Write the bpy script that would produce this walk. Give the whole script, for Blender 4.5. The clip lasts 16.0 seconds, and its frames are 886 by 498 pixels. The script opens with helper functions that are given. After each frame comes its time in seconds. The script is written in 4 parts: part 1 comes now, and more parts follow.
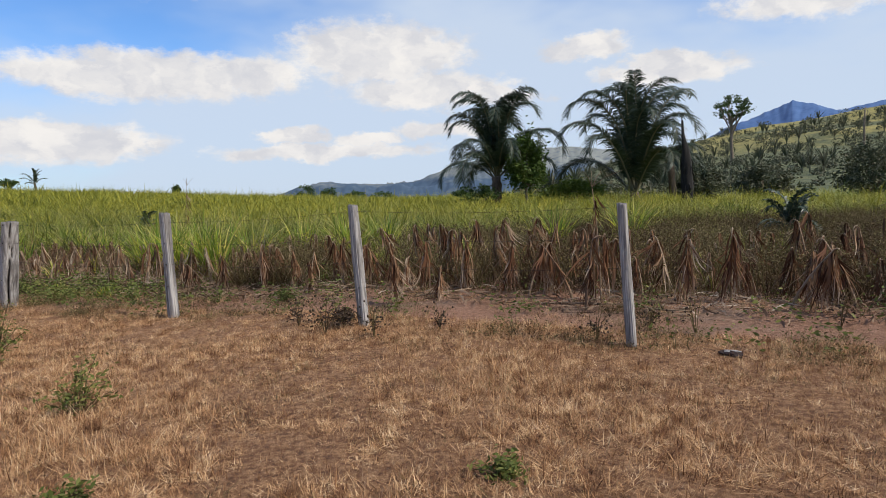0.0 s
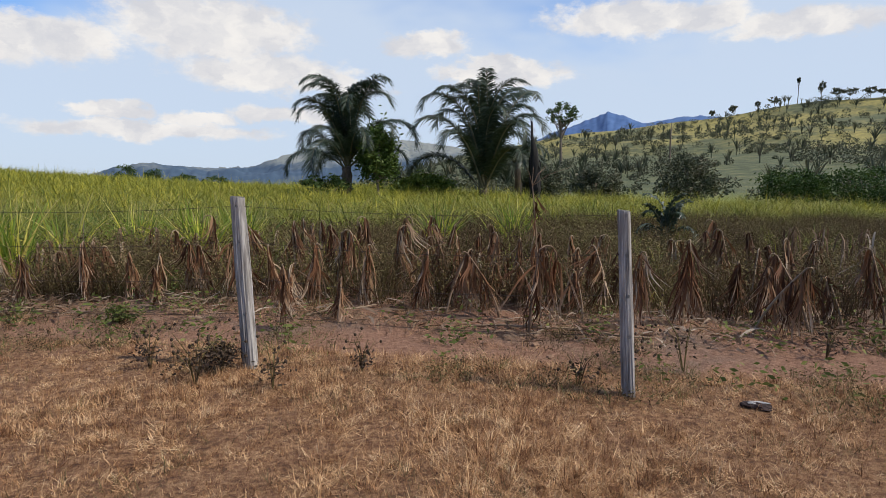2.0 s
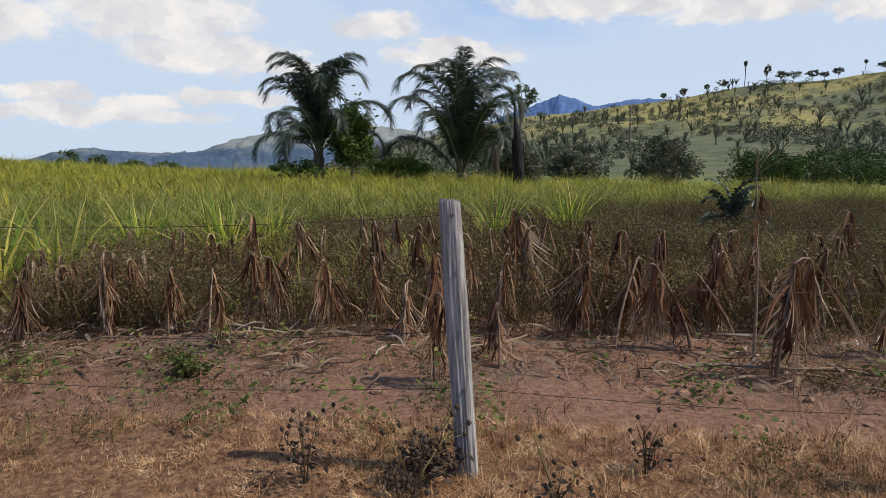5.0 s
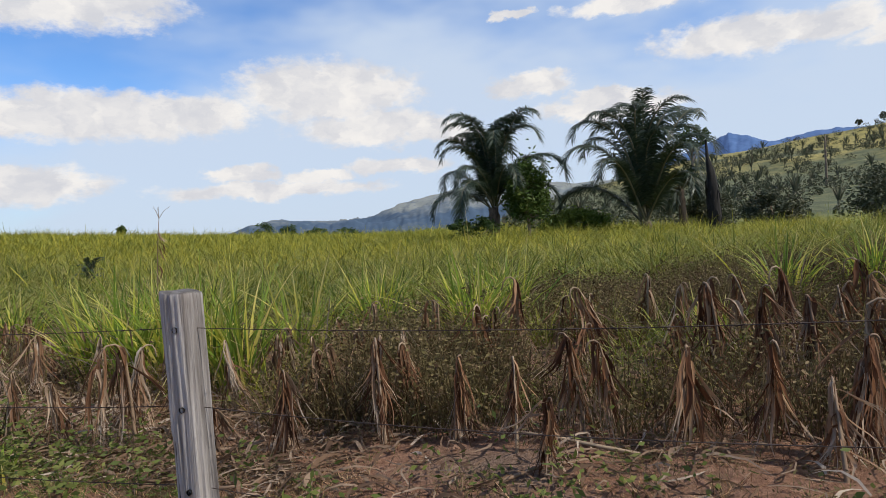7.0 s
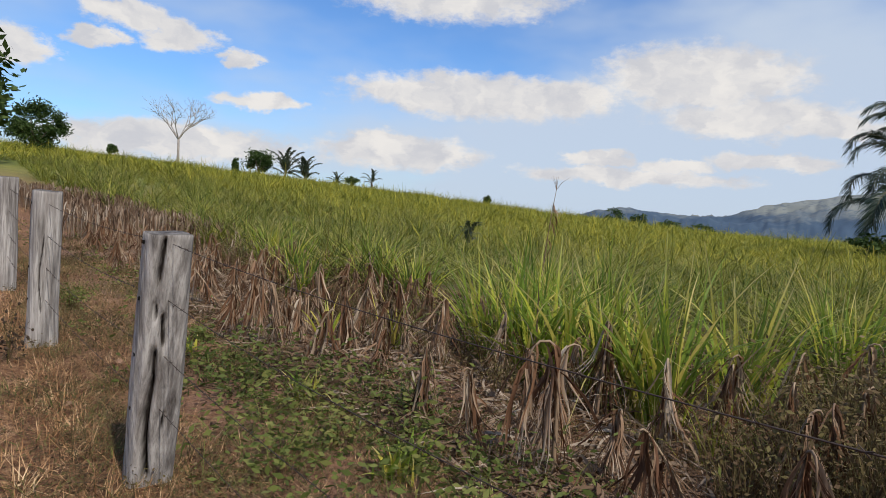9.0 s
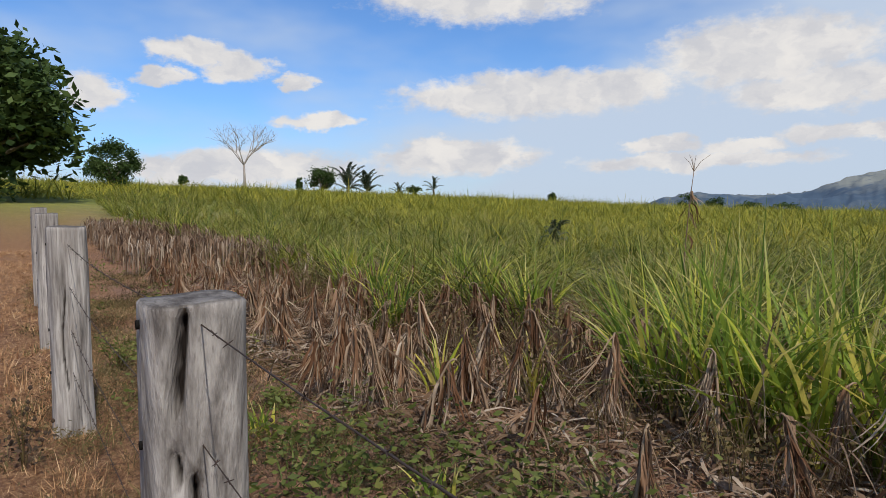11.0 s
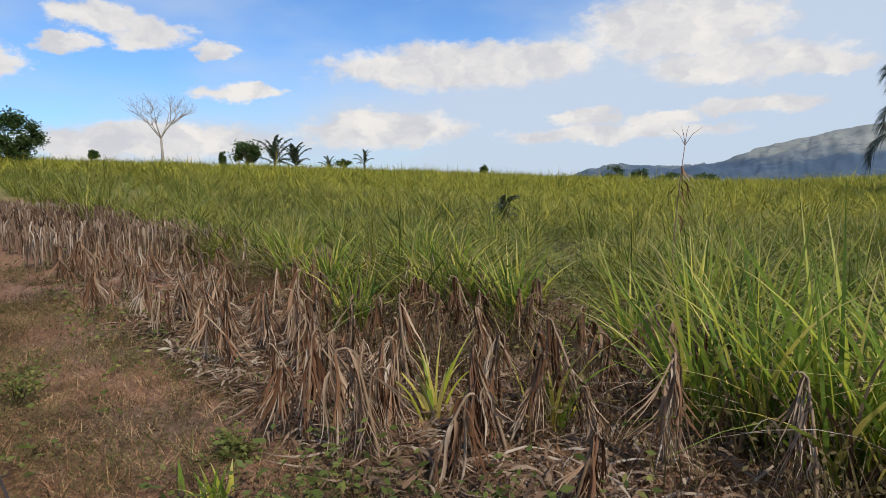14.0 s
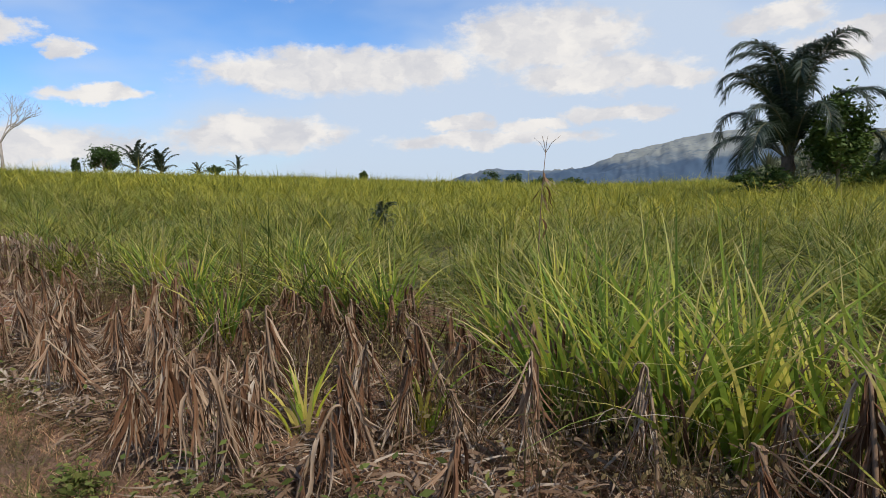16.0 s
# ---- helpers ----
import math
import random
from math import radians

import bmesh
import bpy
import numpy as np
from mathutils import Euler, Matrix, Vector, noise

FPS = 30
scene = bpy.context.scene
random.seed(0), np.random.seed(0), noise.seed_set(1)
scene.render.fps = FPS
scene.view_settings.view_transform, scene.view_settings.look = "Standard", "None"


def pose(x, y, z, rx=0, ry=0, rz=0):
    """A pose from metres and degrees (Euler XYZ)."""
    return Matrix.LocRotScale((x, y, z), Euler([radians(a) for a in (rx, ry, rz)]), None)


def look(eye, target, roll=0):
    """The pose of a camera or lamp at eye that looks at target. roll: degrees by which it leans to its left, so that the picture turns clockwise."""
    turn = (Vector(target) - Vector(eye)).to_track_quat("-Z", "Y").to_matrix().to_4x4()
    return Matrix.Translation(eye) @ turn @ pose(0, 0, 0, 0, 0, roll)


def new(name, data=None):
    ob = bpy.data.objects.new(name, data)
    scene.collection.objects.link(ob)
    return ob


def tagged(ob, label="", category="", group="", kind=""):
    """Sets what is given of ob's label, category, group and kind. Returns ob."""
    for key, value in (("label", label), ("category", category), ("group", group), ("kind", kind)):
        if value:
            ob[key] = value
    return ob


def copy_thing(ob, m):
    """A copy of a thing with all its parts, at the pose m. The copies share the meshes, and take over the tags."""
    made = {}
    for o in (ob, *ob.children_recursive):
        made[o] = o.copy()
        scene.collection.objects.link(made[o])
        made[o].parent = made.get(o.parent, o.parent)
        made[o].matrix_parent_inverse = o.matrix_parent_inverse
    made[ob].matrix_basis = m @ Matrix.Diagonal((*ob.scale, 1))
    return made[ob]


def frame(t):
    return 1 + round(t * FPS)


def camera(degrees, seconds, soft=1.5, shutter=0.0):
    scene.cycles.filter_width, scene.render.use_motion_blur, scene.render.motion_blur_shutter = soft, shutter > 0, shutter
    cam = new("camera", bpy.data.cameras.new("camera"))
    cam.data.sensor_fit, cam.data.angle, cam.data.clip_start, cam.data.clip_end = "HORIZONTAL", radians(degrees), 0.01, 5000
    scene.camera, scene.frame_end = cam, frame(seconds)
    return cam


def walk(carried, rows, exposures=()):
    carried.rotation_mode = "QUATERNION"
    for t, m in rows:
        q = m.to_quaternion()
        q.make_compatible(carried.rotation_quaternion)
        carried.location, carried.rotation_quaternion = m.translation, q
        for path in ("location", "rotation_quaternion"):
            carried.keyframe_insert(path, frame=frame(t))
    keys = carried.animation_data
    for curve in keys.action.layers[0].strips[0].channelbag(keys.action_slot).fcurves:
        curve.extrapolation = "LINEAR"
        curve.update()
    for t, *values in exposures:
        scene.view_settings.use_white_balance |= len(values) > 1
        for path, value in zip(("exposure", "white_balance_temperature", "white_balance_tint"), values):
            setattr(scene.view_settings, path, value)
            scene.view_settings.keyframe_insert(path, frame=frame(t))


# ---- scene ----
cam = camera(71.4, 16.0, soft=.8)
PATH = [
    (0, (0.37, 0.611, 1.421), (0.305, 2.602, 1.245), -1.8),
    (0.5, (0.243, 1.078, 1.439), (0.435, 3.053, 1.19), -0.8),
    (1, (0.086, 1.568, 1.43), (0.275, 3.544, 1.183), -0.4),
    (1.5, (-0.154, 1.922, 1.416), (0.069, 3.903, 1.255), 0.1),
    (2, (-0.354, 2.343, 1.454), (0.097, 4.28, 1.246), 0.8),
    (2.5, (-0.553, 2.78, 1.42), (-0.086, 4.711, 1.185), -1.2),
    (3, (-0.735, 3.110, 1.443), (-0.017, 4.956, 1.168), 0.0),
    (3.5, (-0.842, 3.505, 1.450), (0.042, 5.296, 1.348), 1.0),
    (4, (-1.114, 3.844, 1.450), (-0.267, 5.654, 1.369), 1.5),
    (4.5, (-1.409, 4.180, 1.485), (-0.713, 6.036, 1.225), 1.5),
    (7, (-2.69, 6.386, 1.466), (-2.6, 8.383, 1.396), -3.1),
    (7.1, (-2.722, 6.468, 1.456), (-2.795, 8.466, 1.402), -3.9),
    (7.5, (-3.01, 6.762, 1.454), (-3.291, 8.739, 1.34), 0.5),
    (8, (-3.301, 7.041, 1.475), (-3.809, 8.975, 1.415), 2.5),
    (8.5, (-3.549, 7.34, 1.433), (-4.373, 9.161, 1.367), 2.1),
    (9, (-3.865, 7.671, 1.427), (-4.811, 9.428, 1.3), 4.5),
    (9.5, (-4.096, 8.023, 1.414), (-4.864, 9.864, 1.267), 4.2),
    (10, (-4.402, 8.415, 1.369), (-5.426, 10.132, 1.322), 1.1),
    (10.2, (-4.581, 8.528, 1.356), (-5.716, 10.171, 1.247), -0.4),
    (12.3, (-5.852, 9.178, 1.489), (-6.868, 10.895, 1.349), 0.3),
    (12.5, (-5.943, 9.26, 1.485), (-6.899, 11.008, 1.309), 0.8),
    (13, (-6.061, 9.392, 1.498), (-6.997, 11.15, 1.31), 0.1),
    (13.5, (-6.072, 9.41, 1.498), (-7.021, 11.158, 1.284), -1.1),
    (14, (-6.075, 9.418, 1.49), (-7.005, 11.176, 1.279), -1.1),
    (14.5, (-6.07, 9.411, 1.495), (-7.026, 11.155, 1.287), -1.9),
    (15, (-6.059, 9.424, 1.49), (-6.934, 11.206, 1.248), -1.7),
    (15.5, (-6.038, 9.44, 1.491), (-6.827, 11.262, 1.255), -1.7),
    (16, (-5.973, 9.449, 1.506), (-6.552, 11.352, 1.304), -1.7),
]
walk(cam, [(t, look(eye, target, roll)) for t, eye, target, roll in PATH],
     [(0, -.09), (7, -.09), (8.5, -.18), (10, -.24), (13, -.19), (16, -.13)])

# ---- world and sun ----
SUN_AZ, SUN_EL = radians(118), radians(50)
world = bpy.data.worlds.new("sky")
scene.world = world
world.use_nodes = True
wn, wl = world.node_tree.nodes, world.node_tree.links


def wmath(op, a, b=None, c=None, clamp=False):
    m = wn.new("ShaderNodeMath")
    m.operation, m.use_clamp = op, clamp
    for i, v in enumerate((a, b, c)):
        if v is None:
            continue
        if isinstance(v, (int, float)):
            m.inputs[i].default_value = v
        else:
            wl.new(v, m.inputs[i])
    return m.outputs[0]


def wvec(op, a, b):
    m = wn.new("ShaderNodeVectorMath")
    m.operation = op
    for i, v in enumerate((a, b)):
        if isinstance(v, tuple):
            m.inputs[i].default_value = v
        elif v is not None:
            wl.new(v, m.inputs[i])
    return m.outputs["Value"] if op == "LENGTH" else m.outputs["Vector"]


def wnoise(vec, scale, detail, rough=0.55):
    m = wn.new("ShaderNodeTexNoise")
    m.inputs["Scale"].default_value, m.inputs["Detail"].default_value = scale, detail
    m.inputs["Roughness"].default_value = rough
    wl.new(vec, m.inputs["Vector"])
    return m


def wsmooth(v, lo, hi):
    m = wn.new("ShaderNodeMapRange")
    m.interpolation_type = "SMOOTHSTEP"
    wl.new(v, m.inputs["Value"])
    m.inputs["From Min"].default_value, m.inputs["From Max"].default_value = lo, hi
    return m.outputs["Result"]


def wmix(f, a, b):
    m = wn.new("ShaderNodeMix")
    m.data_type = "RGBA"
    wl.new(f, m.inputs["Factor"])
    for key, v in (("A", a), ("B", b)):
        sock = [s for s in m.inputs if s.name == key and s.type == "RGBA"][0]
        if isinstance(v, tuple):
            sock.default_value = (*v, 1)
        else:
            wl.new(v, sock)
    return [s for s in m.outputs if s.type == "RGBA"][0]


# Cumulus heaps: azimuth, elevation, half width, half height, in degrees.
CLOUDS = [
    (-30, 19.3, 10.5, 2.6), (-63.5, 10, 2.6, 1.2), (-58.3, 11.4, 2.0, .7), (-56, 13.4, 3, 1.1), (-52.5, 12.4, 3, 1.2),
    (-47.3, 11.3, 1.7, .8), (-44.8, 8.1, 3.9, .7), (-52, 4, 9.5, 1.6), (-33, 4.9, 7.3, 1.6), (-27, 10.4, 11, 1.8),
    (-7.4, 12.6, 8, 2.5), (-2.4, 9.4, 7.5, 1.5), (-15, 5.7, 3.2, .7), (-8.3, 5.4, 3.2, .6), (-1, 6.0, 4.4, .8), (-19, 10.8, 5, 1.5), (3.2, 8.7, 4, .9), (-12, 4.2, 9, .8), (-57.6, 2.7, 3, .7),
]
CLOUDS_RIGHT = [
    (11.6, 12.4, 3.8, 1.1), (18.6, 9.8, 5.6, 1.2), (3.5, 9, 2.5, .7), (-34, 5.5, 5, 1.2), (29, 14.2, 6.4, 1.5), (34.5, 14, 4.5, 1.2),
    (42.4, 12.7, 5.2, 1.1), (21, 18.2, 6, .9), (56, 15.1, 6.5, 2.2), (50.6, 12.2, 2.6, .9), (41.8, 18.4, 2.4, .7), (17.5, 10.9, 2.6, .6), (10, 18.3, 2, .5),
    (85, 14, 9, 3), (110, 9, 12, 2.4), (140, 18, 14, 4), (175, 10, 12, 2.5), (205, 20, 10, 3), (235, 9, 14, 2), (262, 15, 10, 3), (60, 32, 16, 4), (-95, 30, 14, 5), (150, 40, 20, 6),
]
coord = wn.new("ShaderNodeTexCoord").outputs["Generated"]
sep = wn.new("ShaderNodeSeparateXYZ")
wl.new(coord, sep.inputs[0])
az = wmath("MULTIPLY", wmath("ARCTAN2", sep.outputs[0], sep.outputs[1]), 57.2958)
el = wmath("MULTIPLY", wmath("ARCSINE", sep.outputs[2]), 57.2958)
comb = wn.new("ShaderNodeCombineXYZ")
wl.new(az, comb.inputs[0])
wl.new(el, comb.inputs[1])
flat = comb.outputs[0]
stretch = wvec("MULTIPLY", flat, (1.0, 1.7, 1.0))
warp = wvec("SUBTRACT", wnoise(stretch, .26, 7, .62).outputs["Color"], (.5, .5, .5))
bent = wvec("ADD", flat, wvec("MULTIPLY", warp, (7.0, 2.6, 0)))
best = None
for a, e, w, h in CLOUDS + CLOUDS_RIGHT:
    if a > 180:
        a -= 360
    d = wvec("LENGTH", wvec("MULTIPLY", wvec("SUBTRACT", bent, (a, e, 0)), (1 / w, 1 / h, 0)), None)
    best = d if best is None else wmath("MINIMUM", best, d)
fluff = wnoise(stretch, .55, 6, .62).outputs["Fac"]
body = wmath("SUBTRACT", wmath("ADD", wmath("SUBTRACT", 1.25, best), wmath("MULTIPLY", fluff, .9)), .45)
heap = wsmooth(body, -.05, .5)
# A thin veil that thickens towards the horizon and to the sunward side.
veil_noise = wnoise(wvec("MULTIPLY", flat, (.5, 1.2, 1)), .09, 4, .5).outputs["Fac"]
low = wsmooth(el, 22, 1)
side = wsmooth(az, -44, 0)
veil = wmath("MULTIPLY", wsmooth(wmath("ADD", veil_noise, wmath("ADD", wmath("MULTIPLY", low, .36), wmath("MULTIPLY", side, .33))), .56, 1.02), .93, clamp=True)
sky = wn.new("ShaderNodeTexSky")
sky.sky_type, sky.sun_disc, sky.sun_elevation, sky.sun_rotation = "NISHITA", False, SUN_EL, SUN_AZ
sky.air_density, sky.dust_density, sky.ozone_density = 1.0, .6, 2.0
shade = wsmooth(wnoise(bent, .3, 4, .5).outputs["Fac"], .3, .7)
white = wmix(shade, (7.0, 7.1, 7.6), (9.7, 9.4, 9.1))
deep = wvec("MULTIPLY", sky.outputs[0], (.95, 1.36, 1.86))
tinted = wmix(veil, deep, (6.4, 7.45, 9.0))
total = wmix(heap, tinted, white)
wl.new(total, wn["Background"].inputs[0])
wn["Background"].inputs[1].default_value = .1

sun = new("sun", bpy.data.lights.new("sun", "SUN"))
sun.data.energy, sun.data.angle, sun.data.color = 4.8, radians(.8), (1, .94, .85)
sun.matrix_world = look((math.sin(SUN_AZ) * math.cos(SUN_EL) * 60, math.cos(SUN_AZ) * math.cos(SUN_EL) * 60, math.sin(SUN_EL) * 60), (0, 0, 0))


# ---- materials ----
class Mat:
    """A small builder of node materials."""

    def __init__(self, name):
        self.m = bpy.data.materials.new(name)
        self.m.use_nodes = True
        self.n, self.l = self.m.node_tree.nodes, self.m.node_tree.links
        self.b = self.n["Principled BSDF"]
        self.pos = self.n.new("ShaderNodeTexCoord").outputs["Object"]

    def put(self, sock, v):
        if isinstance(v, (int, float)):
            sock.default_value = v
        elif isinstance(v, tuple):
            sock.default_value = (*v, 1) if len(v) == 3 and sock.type == "RGBA" else v
        else:
            self.l.new(v, sock)

    def noise(self, scale, detail=4, rough=.55, vec=None, stretch=None):
        v = vec or self.pos
        if stretch:
            mp = self.n.new("ShaderNodeMapping")
            mp.inputs["Scale"].default_value = stretch
            self.l.new(v, mp.inputs[0])
            v = mp.outputs[0]
        t = self.n.new("ShaderNodeTexNoise")
        t.inputs["Scale"].default_value, t.inputs["Detail"].default_value, t.inputs["Roughness"].default_value = scale, detail, rough
        self.l.new(v, t.inputs["Vector"])
        return t.outputs["Fac"]

    def step(self, v, lo, hi):
        m = self.n.new("ShaderNodeMapRange")
        m.interpolation_type = "SMOOTHSTEP"
        self.put(m.inputs["Value"], v)
        m.inputs["From Min"].default_value, m.inputs["From Max"].default_value = lo, hi
        return m.outputs["Result"]

    def math(self, op, a, b=0.0):
        m = self.n.new("ShaderNodeMath")
        m.operation = op
        self.put(m.inputs[0], a)
        self.put(m.inputs[1], b)
        return m.outputs[0]

    def mix(self, f, a, b):
        m = self.n.new("ShaderNodeMix")
        m.data_type = "RGBA"
        self.put(m.inputs["Factor"], f)
        cols = [s for s in m.inputs if s.type == "RGBA"]
        self.put(cols[0], a)
        self.put(cols[1], b)
        return [s for s in m.outputs if s.type == "RGBA"][0]

    def ramp(self, f, *stops):
        r = self.n.new("ShaderNodeValToRGB")
        e = r.color_ramp.elements
        while len(e) < len(stops):
            e.new(.5)
        for k, (p, c) in zip(e, stops):
            k.position, k.color = p, (*c, 1)
        self.put(r.inputs[0], f)
        return r.outputs[0]

    def island(self):
        return self.n.new("ShaderNodeNewGeometry").outputs["Random Per Island"]

    def each(self):
        return self.n.new("ShaderNodeObjectInfo").outputs["Random"]

    def attr(self, name):
        a = self.n.new("ShaderNodeAttribute")
        a.attribute_name = name
        return a.outputs["Fac"]

    def place(self):
        s = self.n.new("ShaderNodeSeparateXYZ")
        self.l.new(self.n.new("ShaderNodeNewGeometry").outputs["Position"], s.inputs[0])
        return s.outputs

    def bump(self, h, strength=.4, dist=.02):
        b = self.n.new("ShaderNodeBump")
        b.inputs["Strength"].default_value, b.inputs["Distance"].default_value = strength, dist
        self.l.new(h, b.inputs["Height"])
        self.l.new(b.outputs[0], self.b.inputs["Normal"])

    def done(self, color, rough=.8, leafy=0.0):
        self.put(self.b.inputs["Base Color"], color)
        self.put(self.b.inputs["Roughness"], rough)
        self.b.inputs["Specular IOR Level"].default_value = .12 if leafy else .25
        if leafy:
            t = self.n.new("ShaderNodeBsdfTranslucent")
            self.put(t.inputs["Color"], color)
            x = self.n.new("ShaderNodeMixShader")
            x.inputs[0].default_value = leafy
            self.l.new(self.b.outputs[0], x.inputs[1])
            self.l.new(t.outputs[0], x.inputs[2])
            self.l.new(x.outputs[0], self.n["Material Output"].inputs["Surface"])
        return self.m


def leaf_material(name, stops, tip=None, leafy=.3, rough=.55, spread=.5, by_object=False, tip_from=.55, patch=.5, east=None):
    k = Mat(name)
    rnd = k.each() if by_object else k.island()
    f = k.math("ADD", k.math("MULTIPLY", rnd, 1 - spread), k.math("MULTIPLY", k.step(k.noise(patch, 3, vec=k.n.new("ShaderNodeNewGeometry").outputs["Position"]), .3, .7), spread))
    c = k.ramp(f, *stops)
    if east:
        c = k.mix(k.step(k.place()[0], -6, -1.5), c, k.ramp(f, *east))
    if tip:
        c = k.mix(k.math("MULTIPLY", k.step(k.attr("along"), tip_from, 1.0), k.step(rnd, .25, .8)), c, tip)
    fine = k.noise(60, 3, stretch=(1, 1, .15))
    c = k.mix(k.math("MULTIPLY", k.step(fine, .4, .75), .35), c, k.mix(.5, c, (.05, .04, .02)))
    return k.done(c, rough, leafy)


M = {}
M["green_blade"] = leaf_material("green_grass", [(0, (.035, .055, .016)), (.3, (.10, .135, .026)), (.6, (.22, .235, .035)), (.85, (.37, .335, .06)), (1, (.27, .19, .10))], (.46, .37, .16), .26, .5, .5, patch=2.0)
M["near_blade"] = leaf_material("cane_leaf", [(0, (.07, .14, .03)), (.35, (.22, .30, .04)), (.7, (.48, .48, .055)), (.9, (.58, .50, .10)), (1, (.52, .40, .16))], (.62, .52, .24), .45, .42, .2)
M["far_blade"] = leaf_material("far_grass", [(0, (.055, .08, .022)), (.35, (.18, .20, .034)), (.62, (.35, .325, .045)), (.88, (.52, .44, .06)), (1, (.36, .26, .10))], None, .28, .55, .55, patch=1.0)
M["straw"] = leaf_material("dry_pasture_grass", [(0, (.06, .026, .012)), (.3, (.23, .107, .05)), (.55, (.48, .275, .135)), (.8, (.67, .445, .245)), (1, (.80, .60, .38))], None, .12, .7, .55, patch=7)
M["corn_leaf"] = leaf_material("dry_corn_leaf", [(0, (.06, .03, .018)), (.3, (.145, .07, .037)), (.5, (.25, .14, .08)), (.8, (.41, .295, .20)), (1, (.58, .50, .40))], (.5, .40, .30), .22, .7, .25, True,
                              east=[(0, (.045, .02, .012)), (.3, (.115, .05, .026)), (.55, (.22, .105, .052)), (.85, (.38, .24, .14)), (1, (.56, .45, .33))])
M["corn_stuff"] = leaf_material("dry_corn_litter", [(0, (.06, .035, .024)), (.35, (.15, .09, .055)), (.7, (.27, .19, .13)), (1, (.50, .42, .33))], None, .2, .75, .3)
M["corn_stalk"] = leaf_material("dry_corn_stalk", [(0, (.14, .08, .05)), (1, (.34, .25, .16))], None, 0, .7, .3, True)
M["weed"] = leaf_material("dry_weed", [(0, (.04, .028, .017)), (.35, (.10, .063, .034)), (.7, (.14, .115, .045)), (1, (.25, .18, .10))], None, .2, .8, .5)
M["green_weed"] = leaf_material("low_green_weed", [(0, (.06, .08, .02)), (.5, (.12, .145, .035)), (1, (.26, .24, .075))], None, .3, .55, .4)
M["palm_leaf"] = leaf_material("palm_leaflet", [(0, (.016, .03, .018)), (.7, (.036, .058, .032)), (1, (.08, .10, .065))], None, .18, .42, .3)
M["palm_leaf"].node_tree.nodes["Principled BSDF"].inputs["Specular IOR Level"].default_value = .45
M["palm_rib"] = leaf_material("palm_rib", [(0, (.10, .09, .05)), (1, (.17, .15, .09))], None, 0, .6, .4, True)
M["tree_leaf"] = leaf_material("tree_leaf", [(0, (.025, .05, .015)), (.6, (.05, .085, .022)), (1, (.10, .14, .04))], None, .22, .5, .4)
M["bright_leaf"] = leaf_material("bush_leaf", [(0, (.07, .11, .02)), (.6, (.14, .19, .035)), (1, (.24, .26, .06))], None, .3, .5, .4)
M["vine_leaf"] = leaf_material("vine_leaf", [(0, (.035, .065, .015)), (.6, (.075, .12, .025)), (1, (.16, .19, .05))], None, .25, .5, .4)
M["hill_leaf"] = leaf_material("hillside_leaf", [(0, (.055, .07, .045)), (.5, (.09, .10, .06)), (1, (.17, .145, .10))], None, .15, .7, .5)
M["dark_seed"] = leaf_material("dry_seed_head", [(0, (.03, .02, .012)), (1, (.07, .045, .03))], None, 0, .9, .2)


def bark(name, lo, hi):
    k = Mat(name)
    f = k.noise(9, 6, .6, stretch=(1, 1, .2))
    k.bump(f, .6, .03)
    return k.done(k.ramp(f, (.25, lo), (.75, hi)), .9)


M["bark"] = bark("tree_bark", (.09, .07, .05), (.24, .19, .14))
M["pale_bark"] = bark("pale_dead_bark", (.20, .17, .15), (.38, .34, .30))
M["palm_bark"] = bark("palm_trunk", (.06, .045, .035), (.18, .13, .10))
M["burnt"] = bark("charred_wood", (.008, .007, .007), (.03, .027, .025))


def weathered():
    k = Mat("weathered_post_wood")
    grain = k.noise(26, 6, .65, stretch=(1, 1, .05))
    fine = k.noise(120, 4, .6, stretch=(1, 1, .04))
    blotch = k.noise(5, 4, .6, stretch=(1, 1, .35))
    c = k.ramp(grain, (.30, (.075, .062, .056)), (.45, (.22, .20, .185)), (.60, (.41, .38, .355)), (.82, (.58, .55, .51)))
    c = k.mix(k.math("MULTIPLY", k.step(fine, .52, .72), .6), c, (.14, .12, .11))
    c = k.mix(k.math("MULTIPLY", k.step(blotch, .5, .72), .45), c, (.24, .20, .175))
    # blends to near black in the cracks, less so on the sawn top
    c = k.mix(k.attr("near_black"), c, (.018, .013, .011))
    k.bump(k.math("ADD", grain, k.math("MULTIPLY", fine, .5)), .8, .012)
    return k.done(c, .88)


M["post"] = weathered()


